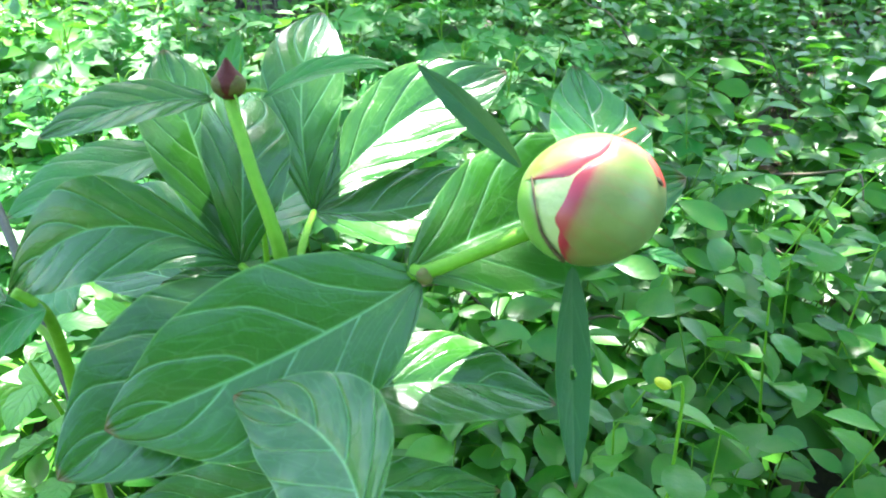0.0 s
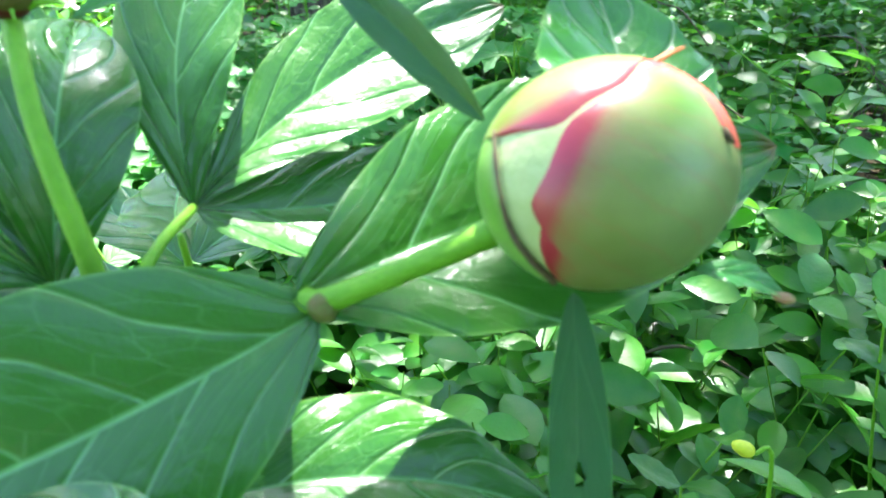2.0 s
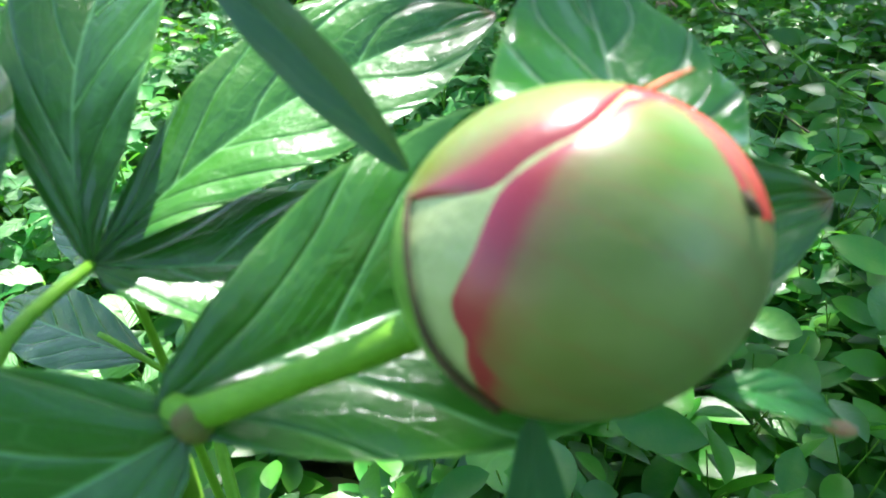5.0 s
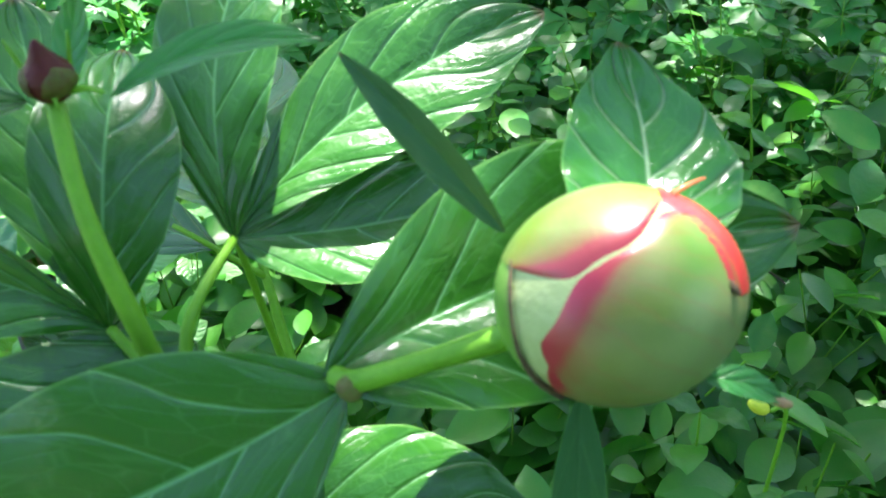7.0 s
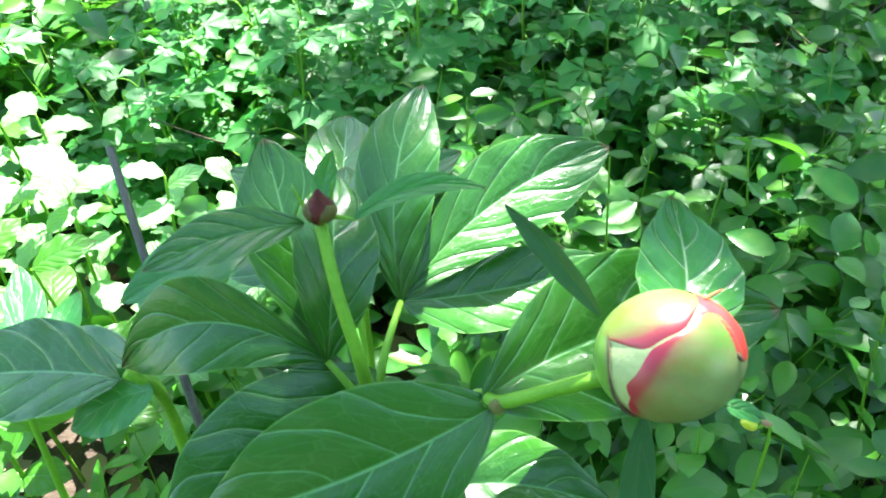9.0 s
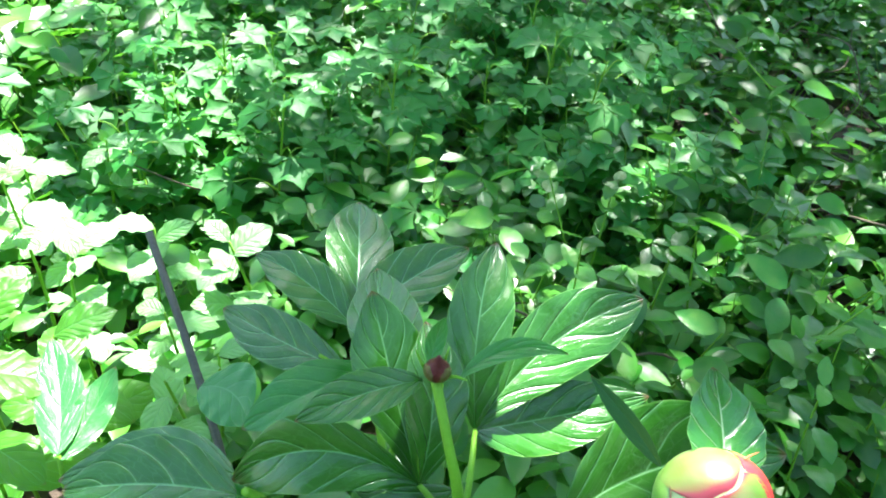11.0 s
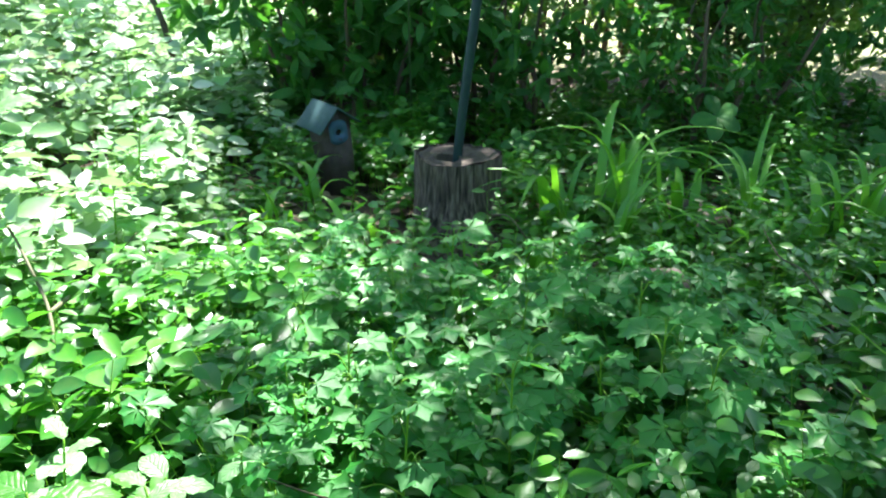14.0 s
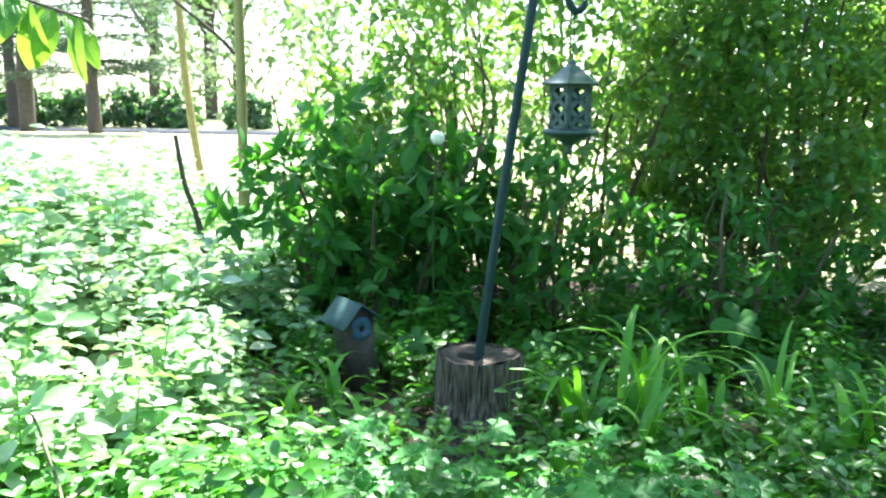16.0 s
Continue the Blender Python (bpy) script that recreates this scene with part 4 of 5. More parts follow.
        ob = part("lattice_panel", bm, metal)
        for poly in ob.data.polygons:
            poly.use_smooth = False
        parts.append(ob)
    wire = tube([(cx, cy, z0 + 0.186), (cx + 0.002, cy, z0 + 0.23), (cx, cy, z0 + 0.30)], [0.0016] * 3, 6)
    parts.append(part("hanging_wire", wire, plain("dark_wire", (0.03, 0.03, 0.03), (0.06, 0.06, 0.06), 50, 0.5, 0.8)))
    settle(root, parts)


build_lantern()


def box(bm, lo, hi, m=Matrix.Identity(4)):
    vs = [bm.verts.new(m @ Vector((x, y, z))) for z in (lo[2], hi[2]) for y in (lo[1], hi[1]) for x in (lo[0], hi[0])]
    for q in ((0, 2, 3, 1), (4, 5, 7, 6), (0, 1, 5, 4), (2, 6, 7, 3), (0, 4, 6, 2), (1, 3, 7, 5)):
        bm.faces.new([vs[k] for k in q])


def build_birdhouse():
    root = thing("birdhouse", (-0.255, 2.33, 0.02), "weathered grey wooden birdhouse with blue front plate and tin roof", "birdhouse")
    m = pose(-0.236, 2.322, 0.205, 0, -7, 36) @ Matrix.Diagonal((0.84, 0.84, 0.84, 1.0)) @ Matrix.Translation((0, 0.058, -0.208))
    wood = plain("grey_weathered_board", (0.055, 0.042, 0.042), (0.12, 0.092, 0.09), 40, 0.9, bumpy=0.5)
    blue = plain("faded_blue_plate", (0.03, 0.09, 0.17), (0.06, 0.14, 0.23), 40, 0.6)
    tin = plain("green_blue_tin", (0.018, 0.055, 0.055), (0.045, 0.10, 0.10), 30, 0.6, spec=0.3)
    bm = bmesh.new()
    w, d, h, g = 0.052, 0.058, 0.245, 0.292
    pr = [(-w * 0.75, -0.06), (w * 0.75, -0.06), (w, h), (0, g), (-w, h)]
    f0, f1 = [bm.verts.new(m @ Vector((x, -d, z))) for x, z in pr], [bm.verts.new(m @ Vector((x, d, z))) for x, z in pr]
    bm.faces.new(f0), bm.faces.new(f1[::-1])
    for k in range(5):
        bm.faces.new((f0[k], f1[k], f1[(k + 1) % 5], f0[(k + 1) % 5]))
    bmesh.ops.recalc_face_normals(bm, faces=bm.faces)
    body = part("body", bm, wood)
    parts = [body]
    for sgn in (-1, 1):
        bm = bmesh.new()
        slope = math.atan2(g - h, w)
        rm = m @ Matrix.Translation((0, 0, g + 0.004)) @ Matrix.Rotation(sgn * slope, 4, "Y")
        box(bm, (0 if sgn > 0 else -0.108, -d - 0.030, 0.0), (0.108 if sgn > 0 else 0, d + 0.030, 0.005), rm)
        bmesh.ops.bevel(bm, geom=bm.edges[:], offset=0.0012, segments=1, affect="EDGES")
        parts.append(part("roof_panel", bm, tin))
    # front plate with its round hole
    bm = bmesh.new()
    n = 28
    hole, rim = [], []
    for k in range(n):
        a = 2 * math.pi * k / n
        c, s = math.cos(a), math.sin(a)
        q = 0.034 / max(abs(c), abs(s) * 0.82)
        q = min(q, 0.044)
        hole.append((0.0115 * c, 0.0115 * s)), rim.append((q * c, q * s))
    lay = [[bm.verts.new(m @ Vector((x, -d - o, 0.208 + z))) for x, z in ring] for ring, o in ((hole, 0.007), (rim, 0.007), (rim, 0.001), (hole, 0.001))]
    for a, b in ((0, 1), (1, 2), (3, 0)):
        for k in range(n):
            bm.faces.new((lay[a][k], lay[a][(k + 1) % n], lay[b][(k + 1) % n], lay[b][k]))
    bmesh.ops.recalc_face_normals(bm, faces=bm.faces)
    parts.append(part("front_plate", bm, blue, None, "faded blue plate with a round entrance hole"))
    # flat black disc in place of the shade inside the hole
    bm = bmesh.new()
    bmesh.ops.create_circle(bm, cap_ends=True, segments=24, radius=0.0122, matrix=m @ Matrix.Translation((0, -d - 0.0015, 0.208)) @ Matrix.Rotation(radians(90), 4, "X"))
    parts.append(part("entrance_hole", bm, plain("hole_shade_black", (0.008, 0.008, 0.008), (0.015, 0.015, 0.015), 40, 0.95), None, "black disc painted as the shade inside the entrance hole"))
    bm = bmesh.new()
    bmesh.ops.create_cone(bm, cap_ends=True, segments=10, radius1=0.003, radius2=0.003, depth=0.010, matrix=m @ Matrix.Translation((0, -d - 0.010, 0.184)) @ Matrix.Rotation(radians(90), 4, "X"))
    parts.append(part("perch", bm, wood))
    settle(root, parts)


build_birdhouse()

# ---- thin metal stake by the peony ----
stake_paint = plain("dark_stake_metal", (0.030, 0.032, 0.026), (0.075, 0.078, 0.062), 80, 0.55)
tagged(part("garden_stake", tube([(0.09, 0.10, 0.0), (0.065, 0.16, 0.20), (0.007, 0.291, 0.380), (-0.047, 0.414, 0.437)], [0.0027] * 4, 8), stake_paint), "thin dark metal garden stake leaning in the leaves", "stake")


# ---- shrubs, trees and distance ----
def shrub(name, centre, radii, leaves, size, material, label, template=OVAL, stems=14, seed=1, hollow=0.0, low=0.06):
    rng = np.random.RandomState(seed)
    root = thing(name, (centre[0], centre[1], 0.0), label, "shrub")
    c, r = np.array(centre), np.array(radii)
    tips, made = [], []
    for k in range(stems):
        a = rng.uniform(0, 6.28)
        q = rng.uniform(0.2, 0.95)
        end = c + r * np.array([math.cos(a) * q, math.sin(a) * q, rng.uniform(0.2, 0.95)])
        start = np.array([c[0], c[1], 0]) + np.array([r[0], r[1], 0]) * 0.28 * np.array([math.cos(a), math.sin(a), 0])
        mid = start * 0.55 + end * 0.45 + np.array([0, 0, 0.12 * r[2]]) + rng.normal(0, 0.10, 3) * r.mean()
        made.append(part("branch", tube([start, (start + mid) / 2 + rng.normal(0, 0.03, 3), mid, (mid + end) / 2 + rng.normal(0, 0.05, 3), end], [0.013, 0.011, 0.008, 0.005, 0.002], 6), TWIG))
        tips.append((start, mid, end))
    many = leaves // 14
    clumps = c + r * unit(rng.normal(0, 1, (many, 3))) * (rng.uniform(hollow, 1, (many, 1)) ** 0.45)
    clumps += rng.normal(0, 0.07, clumps.shape) * r.mean()
    thin = np.array([noise.noise((3.2 * px, 3.2 * py, 3.2 * pz + seed)) for px, py, pz in clumps]) > -0.28
    clumps = clumps[(clumps[:, 2] > low) & thin]
    way = unit(rng.normal(0, 1, clumps.shape) + 0.6 * unit(clumps - c * [1, 1, 0.3]))
    step = np.tile(np.linspace(-1, 1, 14), len(clumps))[:, None]
    pos = np.repeat(clumps, 14, 0) + np.repeat(way, 14, 0) * step * 0.085 * r.mean() + rng.normal(0, 0.028, (len(clumps) * 14, 3)) * r.mean()
    pos = pos[pos[:, 2] > 0.03]
    ax = rng.normal(0, 1, pos.shape) + np.array([0, 0, -0.2])
    fc = rng.normal(0, 0.7, pos.shape) + np.array([0, -0.2, 1.0])
    made.append(cloud("foliage", template, pos, ax, fc, size * rng.uniform(0.6, 1.25, len(pos)), material))
    settle(root, made)
    return root


shrub("privet_shrub", (0.35, 3.75, 0.95), (1.05, 0.6, 1.05), 12000, 0.050, SHRUB, "tall loose shrub with small backlit green leaves", stems=9, seed=3, hollow=0.2, low=0.2)
shrub("privet_shrub", (1.42, 3.70, 0.95), (0.68, 0.6, 1.15), 26000, 0.046, SHRUB, "tall dense shrub with many arching brown stems", stems=16, seed=4, hollow=0.2, low=0.15)
shrub("privet_shrub", (0.8, 4.75, 1.35), (1.3, 0.6, 0.95), 6000, 0.055, SHRUB, "dense dark shrub row behind the privet", stems=18, seed=14, hollow=0.3, low=0.7)
shrub("privet_shrub", (1.75, 4.6, 1.0), (0.9, 0.5, 1.25), 12000, 0.055, SHRUB, "dense dark shrub row behind the privet", stems=10, seed=19, hollow=0.2, low=0.2)
# the next two hedges stay out of view; added to block sky light
shrub("hedge", (0.3, -2.7, 1.5), (3.6, 0.7, 1.9), 13000, 0.14, LOW, "tall dark hedge facing the bed, unseen, added to cut sky light", stems=12, seed=16)
shrub("hedge", (3.2, 0.8, 1.0), (0.5, 2.0, 1.3), 9000, 0.09, LOW, "dark overgrown hedge beside the bed, unseen, added to block sky", stems=10, seed=15)
shrub("privet_shrub", (-0.30, 3.80, 0.45), (0.42, 0.30, 0.58), 3600, 0.055, SHRUB, "lower leafy shrub beside the young tree", stems=10, seed=17)
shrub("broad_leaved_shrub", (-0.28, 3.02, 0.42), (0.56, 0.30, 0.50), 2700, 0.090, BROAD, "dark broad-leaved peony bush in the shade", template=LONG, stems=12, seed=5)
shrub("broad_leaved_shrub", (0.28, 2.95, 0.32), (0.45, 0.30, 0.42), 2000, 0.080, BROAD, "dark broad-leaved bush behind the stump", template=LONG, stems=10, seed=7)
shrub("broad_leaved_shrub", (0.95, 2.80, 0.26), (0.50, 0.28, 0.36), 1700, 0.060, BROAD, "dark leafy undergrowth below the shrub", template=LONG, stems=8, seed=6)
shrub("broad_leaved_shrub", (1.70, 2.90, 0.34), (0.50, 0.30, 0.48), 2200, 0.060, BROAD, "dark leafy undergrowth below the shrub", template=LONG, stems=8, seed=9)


def tree(name, base, top, r0, r1, label, crown=None, material=TWIG, bends=0.03, leaf_size=0.07, seed=1, n=3000, mat=TREE):
    rng = np.random.RandomState(seed)
    root = thing(name, base, label, "tree")
    b, t = np.array(base, float), np.array(top, float)
    pts = [b + (t - b) * f + rng.normal(0, bends, 3) * np.array([1, 1, 0]) * (0 < f < 1) for f in (0, 0.33, 0.66, 1)]
    made = [part("trunk", tube(pts, [r0, r0 * 0.8 + r1 * 0.2, (r0 + r1) / 2, r1], 12), material)]
    if crown:
        c, r = np.array(crown[0], float), np.array(crown[1], float)
        for k in range(9):
            s = pts[2] + (pts[3] - pts[2]) * rng.uniform(0, 1)
            e = c + r * unit(rng.normal(0, 1, 3)) * 0.8
            made.append(part("limb", tube([s, (s + e) / 2 + rng.normal(0, 0.1, 3), e], [r1 * 0.8, r1 * 0.5, r1 * 0.2], 6), material))
        cl = c + r * unit(rng.normal(0, 1, (n // 40, 3))) * rng.uniform(0.1, 1, (n // 40, 1)) ** 0.5
        pos = np.repeat(cl, 40, 0) + rng.normal(0, 1, (len(cl) * 40, 3)) * r * 0.16
        made.append(cloud("crown", OVAL, pos, rng.normal(0, 1, pos.shape), rng.normal(0, 0.6, pos.shape) + [0, 0, 1], leaf_size * rng.uniform(0.6, 1.3, len(pos)), mat))
    settle(root, made)
    return root


PALE_BARK = plain("yellow_grey_bark", (0.20, 0.17, 0.07), (0.36, 0.30, 0.12), 25, 0.9, bumpy=0.5)
DARK_BARK = plain("dark_bark", (0.05, 0.04, 0.032), (0.12, 0.10, 0.08), 15, 0.95, bumpy=0.7, dist=0.02)
YOUNG = tree("young_tree", (-0.88, 3.50, 0.0), (-0.94, 3.72, 2.6), 0.023, 0.016, "slender young tree with yellow-grey bark", ((-0.9, 3.9, 2.9), (0.9, 0.9, 0.7)), PALE_BARK, 0.01, seed=2, n=700)
tree("young_tree", (-1.77, 6.0, 0.0), (-2.08, 6.1, 2.9), 0.030, 0.022, "leaning slender tree with pale bark", ((-2.0, 6.4, 3.6), (1.2, 1.2, 0.8)), PALE_BARK, 0.02, seed=3, n=2000)
for k, (x, y, r) in enumerate(((-11.0, 21.5, 0.20), (-11.6, 40.0, 0.32), (-10.7, 41.0, 0.22), (-15.0, 42.0, 0.30))):
    tree("shade_tree", (x, y, 0.0), (x - 0.1, y + 0.2, 5.5), r, r * 0.7, "roadside tree with a straight grey-brown trunk", ((x, y, 6.0), (1.8, 1.8, 1.3)), DARK_BARK, 0.05, 0.16, seed=40 + k, n=1600)


def pine(x, y, height, seed):
    """A pine with level boughs in open tiers of grey-green needles."""
    rng = np.random.RandomState(seed)
    root = thing("pine_tree", (x, y, 0.0), "pine with a dark trunk and level boughs of grey-green needles", "tree")
    made = [part("trunk", tube([(x, y, 0), (x - 0.05, y, 2.4), (x - 0.08, y + 0.1, height)], [0.18, 0.15, 0.06], 12), DARK_BARK)]
    for k in range(30):
        z = 1.5 + (height - 1.8) * (k // 2) / 15
        a = rng.uniform(0, 6.28) if k % 2 else (0.0 if k % 4 else math.pi) + rng.normal(0, 0.4)
        ln = rng.uniform(1.6, 3.0)
        d = np.array([math.cos(a), 0.7 * math.sin(a), rng.uniform(-0.16, 0.04)])
        start = np.array([x - 0.05, y, z])
        end = start + d * ln
        made.append(part("bough", tube([start, (start + end) / 2 + [0, 0, 0.08], end], [0.035, 0.022, 0.008], 6), DARK_BARK))
        f = rng.uniform(0.15, 1.05, 420)
        pos = start + d * ln * f[:, None] + rng.normal(0, 1, (420, 3)) * [0.24, 0.24, 0.07]
        made.append(cloud("needles", NEEDLE, pos, rng.normal(0, 1, pos.shape) * [1, 1, 0.4] + d, rng.normal(0, 0.5, pos.shape) + [0, 0, 1], 0.19 * rng.uniform(0.6, 1.3, 420), PINE))
    settle(root, made)


PINE = small_leaf("pine_needle_tissue", (0.025, 0.060, 0.038), (0.045, 0.090, 0.060), (0.09, 0.15, 0.10), rough=0.6, spec=0.3, glow=(0.10, 0.18, 0.08))
# woods greens are paled: distant sunlight is put into the leaf colour
WOODS = small_leaf("paled_far_woods_tissue", (0.05, 0.10, 0.05), (0.10, 0.17, 0.08), (0.22, 0.30, 0.17), rough=0.6, share=0.4, spec=0.4, glow=(0.22, 0.34, 0.12))
# hedge greens are greyed to paint in the glare of distance
FAR_HEDGE = small_leaf("glare_paled_hedge_tissue", (0.025, 0.070, 0.040), (0.05, 0.11, 0.07), (0.10, 0.18, 0.12), rough=0.5, spec=0.5)
NEEDLE = oval(4, 0.1, 0.16, 0.5, 0.1)
pine(-9.05, 21.0, 6.0, 61)
pine(-13.2, 25.0, 6.4, 62)
tree_branch = part("limb", tube([(-0.915, 3.58, 1.05), (-0.98, 3.57, 1.12), (-1.06, 3.54, 1.19), (-1.14, 3.50, 1.26), (-1.27, 3.45, 1.40)], [0.010, 0.008, 0.007, 0.006, 0.004], 8), DARK_BARK)
settle(YOUNG, [tree_branch])
# an unseen tree, added so that its crown dapples the sun on the bed
def shading_crown():
    rng = np.random.RandomState(12)
    root = tree("shade_tree", (3.9, 2.4, 0.0), (3.4, 3.0, 4.2), 0.18, 0.10, "unseen added tree whose open crown dapples the bed", None, DARK_BARK, 0.06, seed=8)
    n = 30000
    g = np.stack([rng.uniform(-2.4, 3.4, n), rng.uniform(-0.6, 3.6, n)], -1)
    g = np.concatenate([g, np.stack([rng.uniform(-0.02, 0.34, 420), rng.uniform(0.0, 0.6, 420)], -1)])
    g = np.concatenate([g, np.stack([rng.uniform(-1.6, 2.6, 2600), rng.uniform(-2.3, -0.6, 2600)], -1)])
    g = np.concatenate([g, np.stack([rng.uniform(0.30, 0.95, 1600), rng.uniform(-0.15, 0.62, 1600)], -1)])
    n = len(g)
    x, y = g.T
    # how much shade the crown should throw on each ground patch
    cover = np.full(n, 0.72)
    cover[x > 0.32] = 0.90
    cover[(x < 0.05) & (y > 0.6) & (y < 1.9)] = 0.42
    cover[(x > 0.32) & (y > 0.75) & (y < 1.9)] = 0.71
    cover[(x > 0.0) & (x < 0.36) & (y > 0.75) & (y < 1.6)] = 0.72
    cover[(x > 0.12) & (x < 0.60) & (y > 0.72) & (y < 1.10)] = 0.60
    cover[(x > 0.3) & (y > 0.42) & (y < 0.75)] = 0.74
    cover[(x > 0.5) & (y > 0.55) & (y < 1.0)] = 0.70
    cover[(x < -0.03) & (y < 0.9)] = 0.25
    cover[x < -0.28] = 0.0
    cover[(x > -0.03) & (x < 0.32) & (y < 0.6)] = 1.4
    cover[(y > 1.9) & (x > -0.45)] = 0.90
    cover[(y > 2.3) & (x > -0.45)] = 0.45
    cover[(y > 2.3) & (x > -0.45) & (x < 0.6)] = 0.70
    cover[(y > 2.0) & (y < 2.6) & (x > 0.5)] = 0.86
    cover[(x > 0.3) & (y > 1.5) & (y < 2.3)] = 1.05
    cover[(x > 0.32) & (x < 0.5) & (y < 0.5)] = 0.98
    cover[y < -0.15] = 1.1
    blob = np.array([noise.noise((px * 9.0, py * 9.0, 3.3)) * 0.62 + noise.noise((px * 24.0, py * 24.0, 8.1)) * 0.55 for px, py in g])
    keep = blob < (cover - 0.5) * 1.1
    ax = rng.normal(0, 1, (n, 3)) * [1, 1, 0.3]
    z, size = rng.uniform(3.0, 4.2, n), 0.085 * rng.uniform(0.7, 1.15, n)
    face = rng.normal(0, 0.35, (n, 3)) + [0, 0.3, 1]
    mid = g + 0.5 * size[:, None] * unit(ax)[:, :2]
    # gaps opened along the sun's rays to the bud and lit leaves
    for gx, gy, r in ((0.223, 0.120, 0.040), (0.185, 0.210, 0.053), (0.086, 0.170, 0.036), (0.105, 0.490, 0.026)):
        keep &= np.hypot(mid[:, 0] - gx, mid[:, 1] - gy) > r
    g, ax, z, size, face = g[keep], ax[keep], z[keep], size[keep], face[keep]
    pos = np.c_[g, np.full(len(g), 0.5)] + np.outer((z - 0.5) / TO_SUN.z, np.array(TO_SUN))
    crown = cloud("crown", OVAL, pos, ax, face, size, TREE)
    made = [crown]
    for k in range(16):
        end = pos[rng.randint(len(pos))]
        start = np.array([3.45, 2.95, 3.9]) + rng.normal(0, 0.1, 3)
        mid = (start + end) / 2 + np.array([0, 0, 0.25])
        made.append(part("limb", tube([start, mid, end], [0.05, 0.025, 0.006], 6), DARK_BARK))
    settle(root, made)


shading_crown()
tagged(part("dead_stake", tube([(-0.93, 3.18, 0.0), (-0.968, 3.20, 0.344), (-1.03, 3.22, 0.53), (-1.071, 3.25, 0.716)], [0.013, 0.012, 0.011, 0.009], 8), DARK_BARK), "rough dark dead stake leaning beside the bed", "stake")

# asphalt tone lowered to stand in for shade from roadside trees
asphalt = plain("shaded_grey_asphalt", (0.016, 0.020, 0.030), (0.028, 0.034, 0.048), 3, 0.95, spec=0.2)
bm = bmesh.new()
box(bm, (-80, 21.6, -0.03), (80, 24.6, 0.012))
tagged(part("road", bm, asphalt), "grey asphalt road beyond the lawn, tree shade in its colour", "road", kind="structure")
for k, (x, w) in enumerate(((-13.4, 1.0), (-11.8, 1.2), (-10.2, 1.1), (-8.7, 0.9), (-6.4, 0.8))):
    shrub("hedge", (x, 26.0, 0.45), (w, 0.6, 0.75), 2600, 0.17, FAR_HEDGE, "low dark blue-green hedge across the road, greyed for glare", stems=6, seed=20 + k)
# woods
rng = np.random.RandomState(33)
cl = np.c_[rng.uniform(-40, 40, 900), rng.uniform(30, 48, 900), rng.uniform(0.5, 14, 900)]
pos = np.repeat(cl, 34, 0) + rng.normal(0, 0.8, (900 * 34, 3))
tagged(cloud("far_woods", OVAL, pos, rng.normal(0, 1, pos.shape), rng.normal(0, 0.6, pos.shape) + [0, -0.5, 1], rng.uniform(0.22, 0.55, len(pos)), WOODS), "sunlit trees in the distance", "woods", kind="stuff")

# ---- grass clumps ----
def grass(x, y, height, count, seed, label="clump of arching broad green grass blades"):
    rng = random.Random(seed)
    root = thing("grass_clump", (x, y, 0.0), label, "grass", "grass clumps in the bed")
    made = []
    for _ in range(count):
        made.append(blades("blade", [(x + rng.gauss(0, 0.03), y + rng.gauss(0, 0.03), 0.0)], [height * rng.uniform(0.55, 1.1)], GRASS, rng, 1.0, rng.uniform(0.008, 0.015), 12))
    settle(root, made)


for k, (x, y, hh, n) in enumerate(((0.36, 2.00, 0.34, 9), (0.50, 1.98, 0.46, 7), (0.47, 1.78, 0.34, 9), (0.86, 2.00, 0.36, 10), (0.98, 1.88, 0.34, 9), (0.66, 1.90, 0.34, 8), (-0.36, 1.95, 0.28, 8), (-0.14, 1.80, 0.22, 7), (0.28, 1.68, 0.22, 6),
        (1.12, 1.95, 0.32, 8), (0.18, 1.45, 0.22, 4), (0.58, 2.15, 0.40, 8), (-0.30, 2.12, 0.26, 6), (1.25, 1.70, 0.26, 6))):
    grass(x, y, hh, n, 50 + k)


# ---- broad-leaved weeds in the sun ----
def weed(x, y, top, leaves, size, seed, lean=(0, 0), material=None, label="broad-leaved weed with sunlit yellow-green leaves"):
    rng = random.Random(seed)
    root = thing("broad_weed", (x, y, 0.0), label, "weed", "broad weeds beside the peony")
    tip = Vector((x + lean[0], y + lean[1], top))
    low = Vector((x, y, 0))
    made = [part("stem", tube([low, low.lerp(tip, 0.5) + Vector((rng.gauss(0, 0.01), rng.gauss(0, 0.01), 0.01)), tip], [0.0024, 0.002, 0.0012], 6), STEM)]
    for k in range(leaves):
        f = 0.45 + 0.55 * (k + 1) / leaves
        at = low.lerp(tip, f)
        a = 2.4 * k + rng.uniform(-0.4, 0.4)
        d = Vector((math.cos(a), math.sin(a), rng.uniform(-0.25, 0.35)))
        ln = size * rng.uniform(0.7, 1.15)
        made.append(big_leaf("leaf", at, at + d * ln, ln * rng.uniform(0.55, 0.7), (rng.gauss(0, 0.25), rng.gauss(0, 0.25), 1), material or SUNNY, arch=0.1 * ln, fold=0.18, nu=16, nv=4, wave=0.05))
    settle(root, made)


